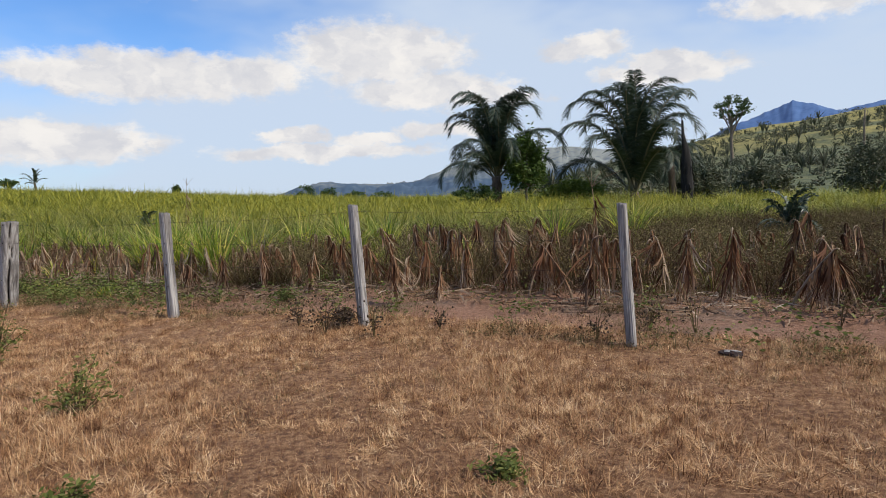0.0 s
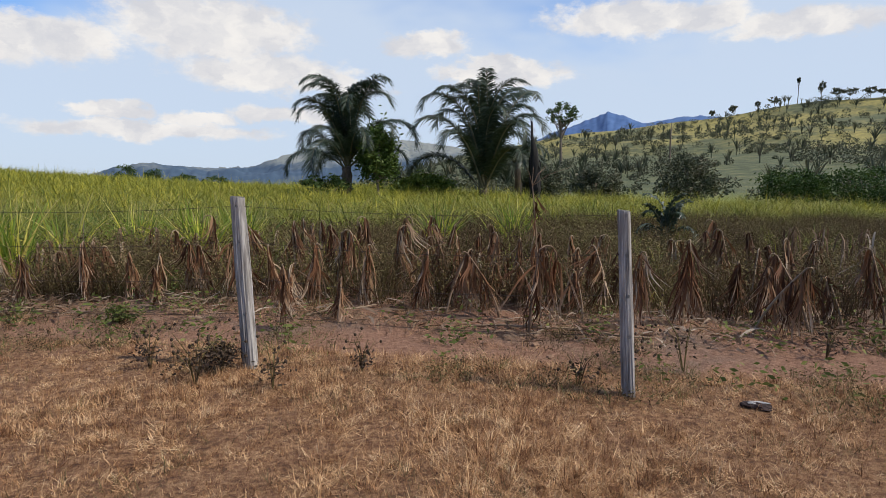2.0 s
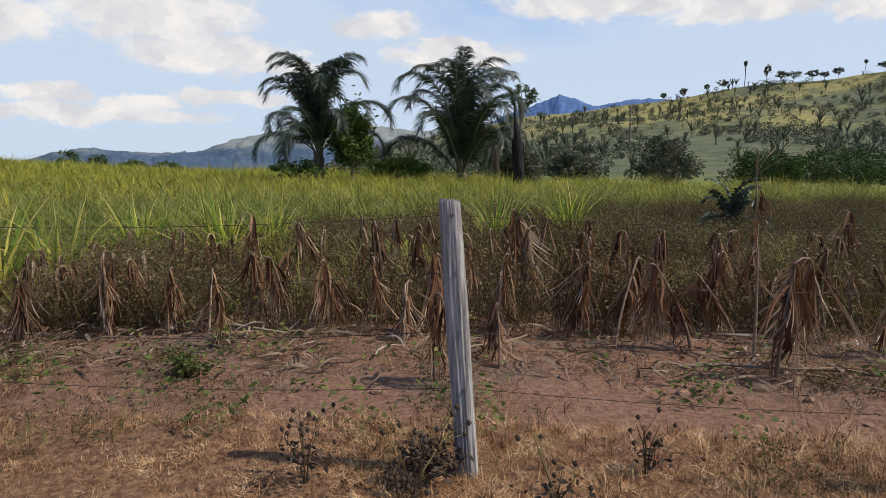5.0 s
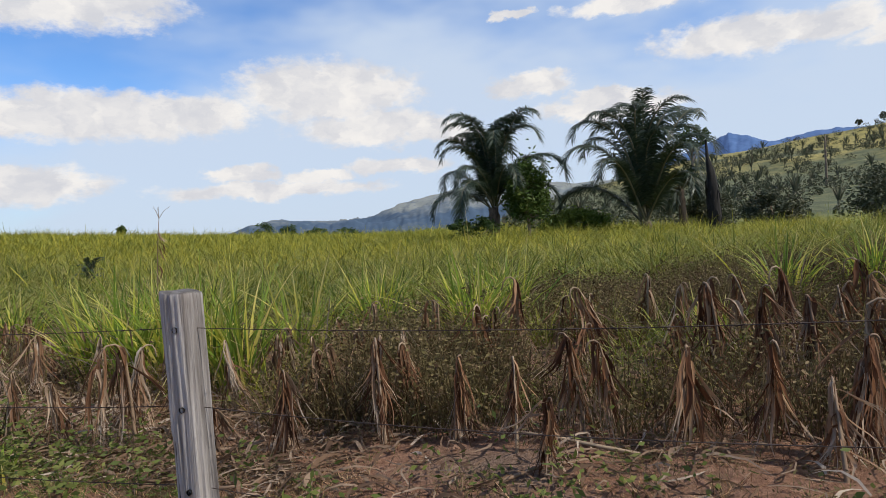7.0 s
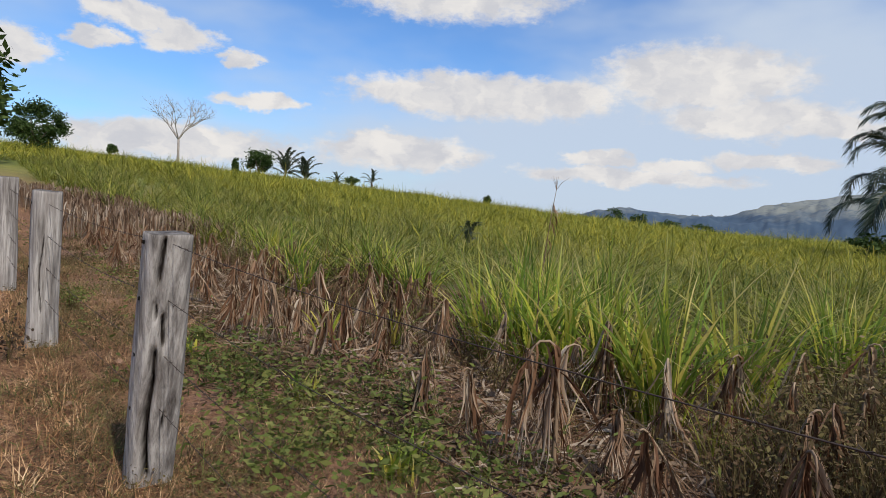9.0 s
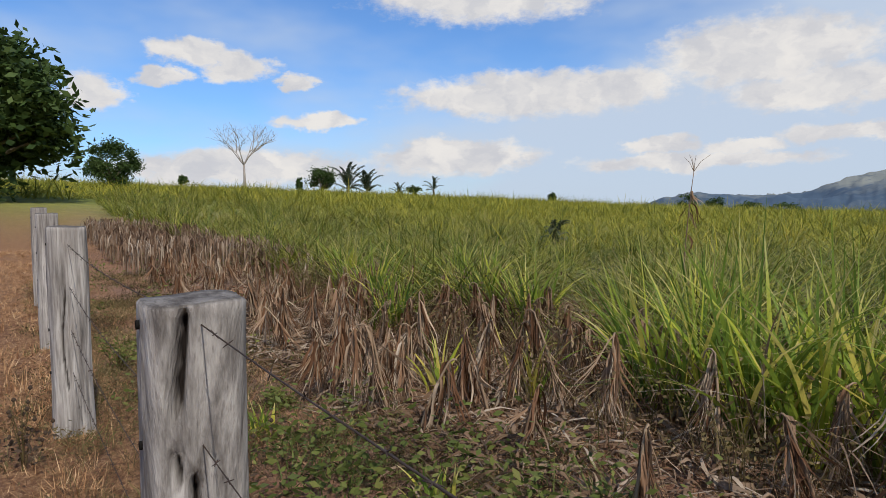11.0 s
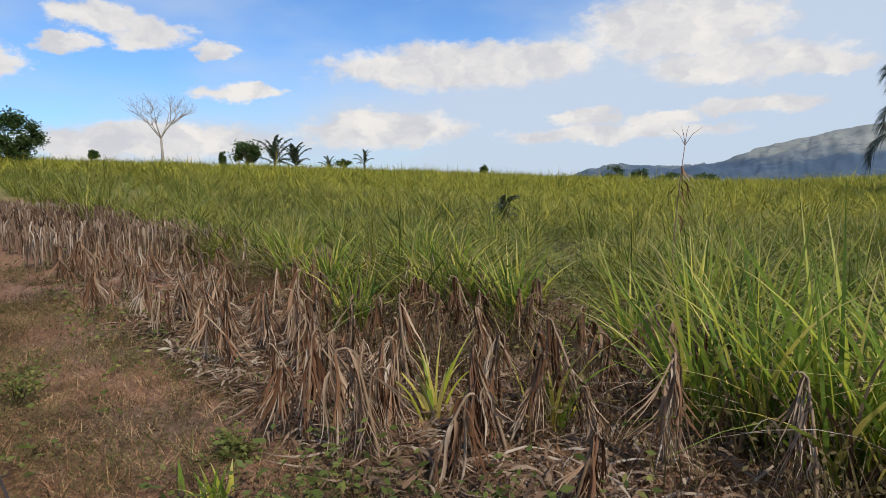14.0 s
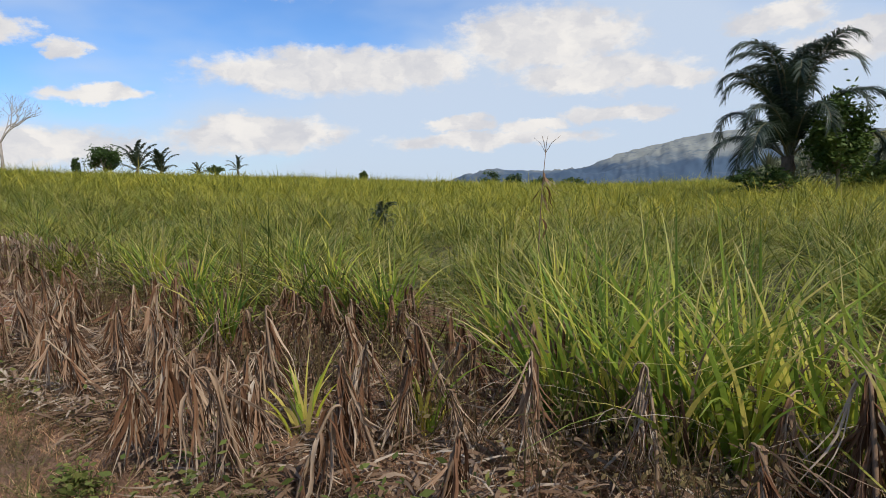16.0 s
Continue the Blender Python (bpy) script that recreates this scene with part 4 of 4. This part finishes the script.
palm("palm_seedling", "dark young palm standing in the green field", -12.9, 25.9, 1.4, .45, .06, 18, .75, 93, .6, "young palms", 30)


# ---- trees and bushes ----
def tree(name, label, x, y, trunk_h, trunk_r, crown, leaves, size, seed, leaf="tree_leaf", wood="bark", limbs=9, group="", fill=1.0, sink=0.0, z=None):
    """Trunk, limbs and a crown of leaf clumps. crown: centre height, radius across, radius up."""
    g = np.random.default_rng(seed)
    root = thing(name, label, "bush" if "bush" in name else "tree", group, at=(x, y, (float(land(x, y)) if z is None else z) - sink))
    ch, cr, cu = crown
    pts = [(.1 * math.sin(u * 2.3 + seed) * trunk_h * .2, .1 * math.cos(u * 3 + seed) * trunk_h * .2, -.3 + (trunk_h + .3) * u) for u in np.linspace(0, 1, 7)]
    v, f, a = tube(pts, np.linspace(trunk_r * 1.2, trunk_r * .75, 7), 9)
    part("trunk", quads("trunk", v, f, M[wood]), root)
    tips = []
    for m in range(limbs):
        th, ph = m * 2.4 + g.normal(0, .3), math.acos(g.uniform(-.35, .95))
        e = np.array([cr * math.sin(ph) * math.cos(th), cr * math.sin(ph) * math.sin(th), ch + cu * math.cos(ph)]) * np.array([.8, .8, 1])
        s0 = np.array(pts[-1]) * np.array([1, 1, g.uniform(.6, 1)])
        mid = (s0 + e) / 2 + g.normal(0, cr * .1, 3)
        v, f, a = tube([s0, mid, e], (trunk_r * .5, trunk_r * .3, trunk_r * .1), 6)
        part("limb", quads("limb", v, f, M[wood]), root)
        tips.append(e)
    cl = np.array(tips)
    extra = g.normal(0, 1, (limbs * 3, 3))
    extra /= np.linalg.norm(extra, axis=1, keepdims=True)
    extra = extra * g.uniform(.45, .95, (limbs * 3, 1)) * np.array([cr, cr, cu]) + np.array([0, 0, ch])
    cl = np.concatenate([cl, extra])
    pick = g.integers(len(cl), size=leaves)
    off = g.normal(0, 1, (leaves, 3)) * np.array([cr, cr, cu]) * (.17 * fill) * g.uniform(.5, 1.3, len(cl))[pick][:, None]
    lv, lf, la = card_leaves(cl[pick] + off, size, .6)
    part("crown", quads("crown", lv, lf, M[leaf]), root, "dense leafy crown")
    return root


def bare_tree(name, label, x, y, height, spread, seed, wood="pale_bark", depth=5, trunk=.34):
    g = np.random.default_rng(seed)
    root = thing(name, label, "tree", at=(x, y, float(land(x, y))))
    top = np.array([0, 0, height * trunk])
    v, f, a = tube([(0, 0, -.3), (.1, 0, height * trunk * .5), top], (height * .022, height * .017, height * .015), 8)
    part("trunk", quads("trunk", v, f, M[wood]), root, "bare pale trunk")
    chunks = []

    def grow(p, d, ln, r, lev):
        e = p + d * ln
        mid = (p + e) / 2 + g.normal(0, ln * .05, 3)
        chunks.append(tube([p, mid, e], (r, r * .8, r * .6), 5))
        if lev == 0:
            return
        for _ in range(3 if lev > 2 else 2):
            nd = d + g.normal(0, .38, 3) * np.array([spread, spread, .6]) + np.array([0, 0, .12])
            grow(e, nd / np.linalg.norm(nd), ln * g.uniform(.62, .85), r * .58, lev - 1)

    for m in range(6):
        th = m * 1.05 + g.normal(0, .2)
        d = np.array([math.cos(th) * .55 * spread, math.sin(th) * .55 * spread, 1])
        grow(top, d / np.linalg.norm(d), height * .235, height * .010, depth - 1)
    v, f, a = joined(chunks)
    part("bare_crown", quads("bare_crown", v, f, M[wood]), root, "bare leafless branches")
    return root


bx, by, bz = spot(-52, 120, (-6, 9.4))
bare_tree("bare_tree", "leafless pale tree standing on the crest of the field", bx, by, 12.6, 1.35, 3, depth=5, trunk=.42)
bx, by, bz = spot(-72, 46, (-4.6, 8.5))
tree("broadleaf_tree", "large dense dark-green tree at the field edge", bx, by, 3, .4, (5.0, 6.2, 4.6), 20000, .31, 5, limbs=42, fill=.72)
bx, by, bz = spot(-62.4, 80, (-6, 9.4))
tree("round_bush", "rounded dark-green bushy tree on the field crest", bx, by, 1.2, .22, (2.9, 2.9, 2.6), 9000, .16, 8, limbs=13)
bx, by, bz = spot(-45.2, 117, (-6, 9.4))
tree("round_bush", "small dark bushy tree on the field crest", bx, by, 1.2, .15, (2.8, 2.7, 2.0), 3600, .22, 9, limbs=9)
for aa, dd, rr_, up, sd in ((-47.2, 117, .7, 1.4, 10), (-36.9, 117, 1.6, .9, 11), (-12.4, 124, 2.1, 1.5, 12), (-10.2, 126, 1.8, 1.4, 13), (-24, 121, .8, .9, 14), (-7.6, 128, 2.6, 1.0, 15), (-5.0, 128, 2.6, 1.1, 16), (-57, 112, .8, .8, 17)):
    bx, by, bz = spot(aa, dd, (-6, 9.4))
    tree("round_bush", "small dark bush on the skyline of the field", bx, by, .6, .1, (1.2 + up * .4, rr_, up), 1200, .2, sd, limbs=7, group="bushes on the crest")
# vine bush in front of the first palm, bushes at the foot of the hill
tree("vine_bush", "leafy green vine climbing beside the palm", 5.6, 50.5, 1.8, .12, (3.3, 1.6, 2.6), 4600, .17, 21, "vine_leaf", limbs=12)
tree("vine_bush", "low bushes at the foot of the palm", 1.6, 50, .4, .1, (1.0, 1.8, .8), 1500, .14, 22, "tree_leaf", limbs=7)
for bx, by, cr, cu, lf_, sd in ((44, 29, 3.4, 2.2, "bright_leaf", 23), (47, 45, 4.2, 1.9, "tree_leaf", 24), (41, 47, 3.2, 1.7, "tree_leaf", 25), (34, 52, 2.6, 2.4, "hill_leaf", 26), (10, 54, 2.6, 1.2, "bright_leaf", 27), (21, 55, 2.2, 1.5, "hill_leaf", 28), (27, 56, 2.4, 1.6, "hill_leaf", 29), (50, 31, 2.8, 2.0, "tree_leaf", 30)):
    tree("round_bush", "dense bush where the field meets the hill", bx, by, .6, .12, (cu * .8, cr, cu), 6500, .15, sd, lf_, limbs=16, group="bushes below the hill", fill=.8)

# charred trunk beside the palms
root = thing("burnt_trunk", "charred black broken palm trunk", "tree trunk", at=(16.0, 44, float(land(16, 44))))
pts = [(0, 0, -.2), (.05, 0, 1.0), (.0, .05, 2.0), (-.05, 0, 3.0), (-.16, 0, 3.9), (-.3, 0, 4.9), (-.36, 0, 5.9)]
v, f, a = tube(pts, (.33, .36, .38, .36, .22, .11, .02), 12)
v = v + rng.normal(0, .035, v.shape)
part("stem", quads("stem", v, f, M["burnt"], smooth=True), root, "charred splintered stem")
for k in range(26):
    z0, th = rng.uniform(1.2, 3.6), rng.uniform(0, 6.28)
    v, f, a = tube([(.3 * math.cos(th), .3 * math.sin(th), z0), (.42 * math.cos(th), .42 * math.sin(th), z0 - .2), (.44 * math.cos(th), .44 * math.sin(th), z0 - .6)], (.05, .04, .015), 5)
    part("husk", quads("husk", v, f, M["burnt"]), root)

# single trees on the hill
bx, by, bz = spot(23.3, 180, (.37, .61))
tree("forked_tree", "tall open-crowned tree on the lower hillside", bx, by, 11.5, .38, (14.6, 5.0, 3.2), 1700, .34, 41, limbs=15, fill=.6, wood="bark")
bx, by, bz = spot(32.4, 150, (.37, .61))
root = thing("dead_trunk", "thin dead tree trunk standing on the hillside", "tree trunk", at=(bx, by, bz))
v, f, a = tube([(0, 0, -.4), (.05, 0, 4), (-.05, 0, 8), (.1, 0, 10.6)], (.25, .22, .18, .08), 8)
part("stem", quads("stem", v, f, M["bark"]), root)
v, f, a = tube([(0, 0, 8.6), (.5, 0, 9.3), (.6, 0, 10)], (.08, .06, .02), 5)
part("snag", quads("snag", v, f, M["bark"]), root)
for aa, el_top, wide, kind_, sd in ((42.6, 8.7, 1.2, 0, 51), (44.2, 8.7, 1.8, 1, 52), (46.1, 7.9, 4, 1, 53), (49.1, 8.0, 2.6, 1, 54), (50.8, 8.2, 1.2, 0, 55), (53.5, 8.8, 1.6, 0, 56), (54.9, 10.1, 2.6, 0, 57), (60.4, 13.0, 5.5, 0, 58), (61.6, 11.9, 3, 1, 59), (59.6, 11.2, 1.4, 0, 60), (39.8, 7.2, 1.4, 1, 61), (36.4, 6.6, 1.6, 1, 62), (41, 7.5, 3.2, 1, 63), (45.2, 8.0, 3.0, 1, 65), (47.4, 7.9, 3.4, 1, 66), (48.2, 7.7, 2.2, 1, 67), (52, 8.2, 3, 1, 68), (56.5, 9.6, 3.2, 1, 69), (57.6, 9.9, 3.6, 1, 70), (38, 7.0, 2.2, 1, 71)):
    bx, by, bz = spot(aa, 366)
    hgt = max(3.0, 1.4 + 366 * math.tan(radians(el_top)) - bz)
    flat_ = .22 if kind_ == 0 else .5
    tree("hill_tree", "solitary thin-stemmed tree on the hill crest" if kind_ == 0 else "bushy dark tree on the hill crest", bx, by, hgt * (.85 if kind_ == 0 else .4), hgt * .013, (hgt * (.92 if kind_ == 0 else .6), wide * (.65 if kind_ == 0 and wide < 5 else 1), hgt * flat_ * .5), 900, .34, sd, "hill_leaf", limbs=9, group="trees on the hill crest", fill=.75)
bx, by, bz = spot(58.3, 366)
bare_tree("bare_tree", "leafless grey tree on the hill crest", bx, by, 15, .7, 64, depth=4)

# scrub of the hillside, too many to count
chunks = []
g = np.random.default_rng(5)
hill_n = 2300
for k in range(hill_n):
    aa = g.uniform(7, 66)
    dd = 70 + 300 * g.uniform(0, 1) ** (1.3 if k < 1500 else .5)
    x0, y0, z0 = spot(aa, dd)
    if noise.noise((x0 * .02, y0 * .02, 3)) < -.12 and g.uniform() < .75:
        continue
    sz = g.uniform(.5, 1.7) * (1.2 if k % 7 == 0 else 1) * (1 + dd / 700)
    if k % 3 == 0:
        m = 16
        head = g.uniform(0, 6.28, m)
        base = np.repeat([[x0, y0, z0 + sz * g.uniform(.2, .8)]], m, 0)
        chunks.append(blades(base, np.full(m, sz * 1.9), np.full(m, .2 * sz), head, np.abs(g.normal(.18, .12, m)), np.full(m, .22), 3))
        v, f, a = tube([(x0, y0, z0 - .3), (x0, y0, z0 + sz * .8)], (.18, .15), 6)
        chunks.append((v, f, a))
    else:
        m = 110
        c = g.normal(0, 1, (m, 3))
        c *= (g.uniform(.3, 1, (m, 1)) ** .5 / np.linalg.norm(c, axis=1, keepdims=True)) * np.array([sz * 1.15, sz * 1.15, sz * .75])
        c = c + np.array([x0, y0, z0 + sz * .55])
        chunks.append(card_leaves(c, .17 + .07 * sz, .7))
stuff("hillside_scrub", "dark shrubs and stemless palms scattered over the hillside", "shrubs", joined(chunks), M["hill_leaf"])


# ---- small things by the fence ----
SEED_HEAD = quads("seed_head", *tube([(0, 0, -.012), (0, 0, 0), (0, 0, .012)], (.005, .013, .005), 6)[:2], M["dark_seed"], smooth=True)


def dead_weed(x, y, height, heads, seed, label, leafy=0):
    g = np.random.default_rng(seed)
    root = thing("dry_weed_plant", label, "weed", "dry weeds by the fence", at=(x, y, float(land(x, y))))
    stems, ends = [], []
    for m in range(5):
        th, sp = g.uniform(0, 6.28), g.uniform(.1, .5) * height
        e = np.array([math.cos(th) * sp, math.sin(th) * sp, height * g.uniform(.6, 1)])
        stems.append(tube([(0, 0, -.03), e * np.array([.3, .3, .55]), e], (.005, .0035, .002), 5))
        for _ in range(heads // 5):
            u = g.uniform(.4, 1)
            q = e * np.array([u, u, u]) + g.normal(0, .05, 3)
            stems.append(tube([e * u * .9, q], (.002, .0015), 4))
            ends.append(q)
    v, f, a = joined(stems)
    part("stem", quads("stem", v, f, M["weed"]), root)
    for q in ends:
        part("seed_head", SEED_HEAD, root, "round dark dry seed head").location = q
    if leafy:
        c = g.normal(0, 1, (leafy, 3)) * np.array([.16, .16, .1]) * height + np.array([0, 0, height * .35])
        c[:, 2] = np.abs(c[:, 2])
        v, f, a = card_leaves(c, .02)
        part("foliage", quads("foliage", v, f, M["dark_seed"]), root, "withered dark leaves")


for k, (wx, wy, wh, hd, lf_) in enumerate(((-1.1, 6.95, .7, 50, 60), (-.95, 7.2, .5, 20, 520), (-.55, 6.7, .5, 15, 80), (1.6, 6.35, .45, 20, 40), (2.6, 6.55, .75, 10, 40), (.1, 7.0, .35, 15, 60), (-9.1, 10.3, .5, 35, 80), (-1.5, 7.4, .5, 30, 90), (2.2, 6.7, .5, 25, 60), (-7.9, 10.9, .45, 30, 40), (4.0, 6.6, .5, 15, 60))):
    dead_weed(wx, wy, wh * .8, max(10, hd * 2 // 3), 200 + k, "dry stalky weed with dark seed heads by the fence" if lf_ < 300 else "dark withered bush at the foot of a post", lf_)


def pasture_shrub(x, y, r, h, seed, leaf="green_weed"):
    g = np.random.default_rng(seed)
    root = thing("pasture_shrub", "small twiggy olive-green shrub in the dry grass", "shrub", "small pasture shrubs", at=(x, y, float(land(x, y))))
    tips, chunks = [], []
    for m in range(16):
        e = np.array([*(g.normal(0, r * .5, 2)), h * g.uniform(.4, 1)])
        chunks.append(tube([(0, 0, -.02), e * .5 + g.normal(0, .02, 3), e], (.006, .004, .002), 5))
        tips += [e * u for u in g.uniform(.35, 1, 28)]
    v, f, a = joined(chunks)
    part("twig_frame", quads("twig_frame", v, f, M["weed"]), root)
    c = np.array(tips) + g.normal(0, .03, (len(tips), 3))
    v, f, a = card_leaves(c, .02)
    part("foliage", quads("foliage", v, f, M[leaf]), root, "small sparse leaves")


for k, (sx, sy, sr, sh) in enumerate(((-2.35, 4.75, .32, .4), (-4.6, 6.9, .4, .55), (-4.2, 6.2, .3, .35), (-10.75, 11.75, .36, .38), (-8.75, 11.85, .2, .16), (.55, 3.5, .12, .05), (-1.55, 3.3, .14, .1), (-2.2, 9.3, .2, .25), (-2.0, 10.9, .2, .3))):
    pasture_shrub(sx, sy, sr, sh, 300 + k)


# standing cane stalk with a dry tassel, and a tall dead corn stem
def tall_stalk(x, y, height, lean, seed, label):
    g = np.random.default_rng(seed)
    root = thing("tall_stalk", label, "corn plant", at=(x, y, float(land(x, y))))
    pts = [np.array([lean[0] * u ** 2, lean[1] * u ** 2, -.05 + height * u]) for u in np.linspace(0, 1, 9)]
    v, f, a = tube(pts, np.linspace(.014, .004, 9), 6)
    part("stalk", quads("stalk", v, f, M["corn_stalk"], along=a), root)
    for m in range(9):
        u = g.uniform(.45, .93)
        ob = part("dry_leaf", LEAVES[m % len(LEAVES)], root)
        ob.matrix_basis = Matrix.LocRotScale((lean[0] * u ** 2, lean[1] * u ** 2, height * u), Euler((0, g.normal(-.2, .2), g.uniform(0, 6.28))), (g.uniform(.8, 1.6), .6, g.uniform(.3, .65)))
    for m in range(5):
        d = g.normal(0, .06, 2)
        v, f, a = tube([pts[-1], pts[-1] + np.array([d[0], d[1], .12]), pts[-1] + np.array([d[0] * 2.4, d[1] * 2.4, .2])], (.004, .003, .0015), 4)
        part("tassel", quads("tassel", v, f, M["corn_stalk"], along=a), root)


tall_stalk(-7.05, 16.9, 2.0, (.12, 0), 401, "tall thin dry stalk with a withered tassel in the field")
tall_stalk(2.1, 8.4, 1.5, (-.1, 0), 402, "tall dead corn stalk with a pale tassel")

for k, (sx, sy, ang, ln) in enumerate(((1.35, 8.35, -.5, 1.1), (2.2, 8.0, -.9, .9), (4.6, 8.2, .5, 1.3), (3.9, 8.8, 2.9, 1.0), (-2.3, 9.9, .3, .9), (-1.4, 10.0, 2.6, .8), (-4.4, 10.3, -.3, .7), (-6.9, 11.5, -.6, .8), (-.3, 9.0, .2, .8))):
    lift = .35 if k in (2, 3) else .05
    pts = [(0, 0, .02), (ln * .3, .03, .03 + lift * .4), (ln * .7, -.02, .02 + lift * .8), (ln, .02, .03 + lift)]
    v, f, a = tube(pts, (.014, .013, .011, .006), 7)
    ob = thing("fallen_stalk", "dry corn stalk fallen across the soil", "corn stalk", "fallen corn stalks", at=(sx, sy, float(land(sx, sy))), me=quads("fallen_stalk", v, f, M["corn_stalk"], along=a))
    ob.rotation_euler.z = ang

# a dark and pale rag lying in the dry grass
root = thing("rag", "crumpled dark rag with a pale stripe on the ground", "rag", at=(2.58, 5.72, float(land(2.58, 5.72)) + .005))
root.rotation_euler.z = -.6
root.scale = (.55, .5, .55)
for nm, mat, off, sx, sy, sz in (("dark_fold", "hide_dark", (0, 0, .03), .17, .07, .045), ("pale_fold", "hide_pale", (.03, .0, .075), .11, .022, .012), ("torn_edge", "hide_dark", (.09, -.05, .015), .07, .06, .02), ("pale_fold", "hide_pale", (-.06, -.03, .062), .045, .018, .012)):
    bm = bmesh.new()
    bmesh.ops.create_icosphere(bm, subdivisions=3, radius=1)
    for q in bm.verts:
        w_ = noise.noise_vector(q.co * 2.3 + Vector(off) * 9)
        q.co = Vector(((q.co.x + w_.x * .35) * sx, (q.co.y + w_.y * .4) * sy, (q.co.z + w_.z * .5) * sz))
    me = bpy.data.meshes.new(nm)
    bm.to_mesh(me)
    bm.free()
    me.materials.append(M[mat])
    part(nm, me, root).location = off

# clods and stones of reddish earth
CLODS = []
for k in range(4):
    bm = bmesh.new()
    bmesh.ops.create_icosphere(bm, subdivisions=2, radius=1)
    for q in bm.verts:
        q.co = (q.co + noise.noise_vector(q.co * 1.6 + Vector((k * 7, 0, 0))) * .45) * .5
        q.co.z *= .6
    me = bpy.data.meshes.new("earth_clod")
    bm.to_mesh(me)
    bm.free()
    me.materials.append(M["stone"])
    CLODS.append(me)
g = np.random.default_rng(17)
for k in range(90):
    s0, d0 = g.uniform(-6, 14), g.uniform(-.3, 3.4)
    x0, y0 = (float(q) for q in fence_xy(s0, d0))
    ob = thing("earth_clod", "small lump of reddish earth on the soil", "clod", "clods of earth", at=(x0, y0, float(land(x0, y0)) + .005), me=CLODS[k % 4])
    sc = g.uniform(.03, .09)
    ob.scale, ob.rotation_euler = (sc, sc * g.uniform(.7, 1.3), sc), (0, 0, g.uniform(0, 6.28))
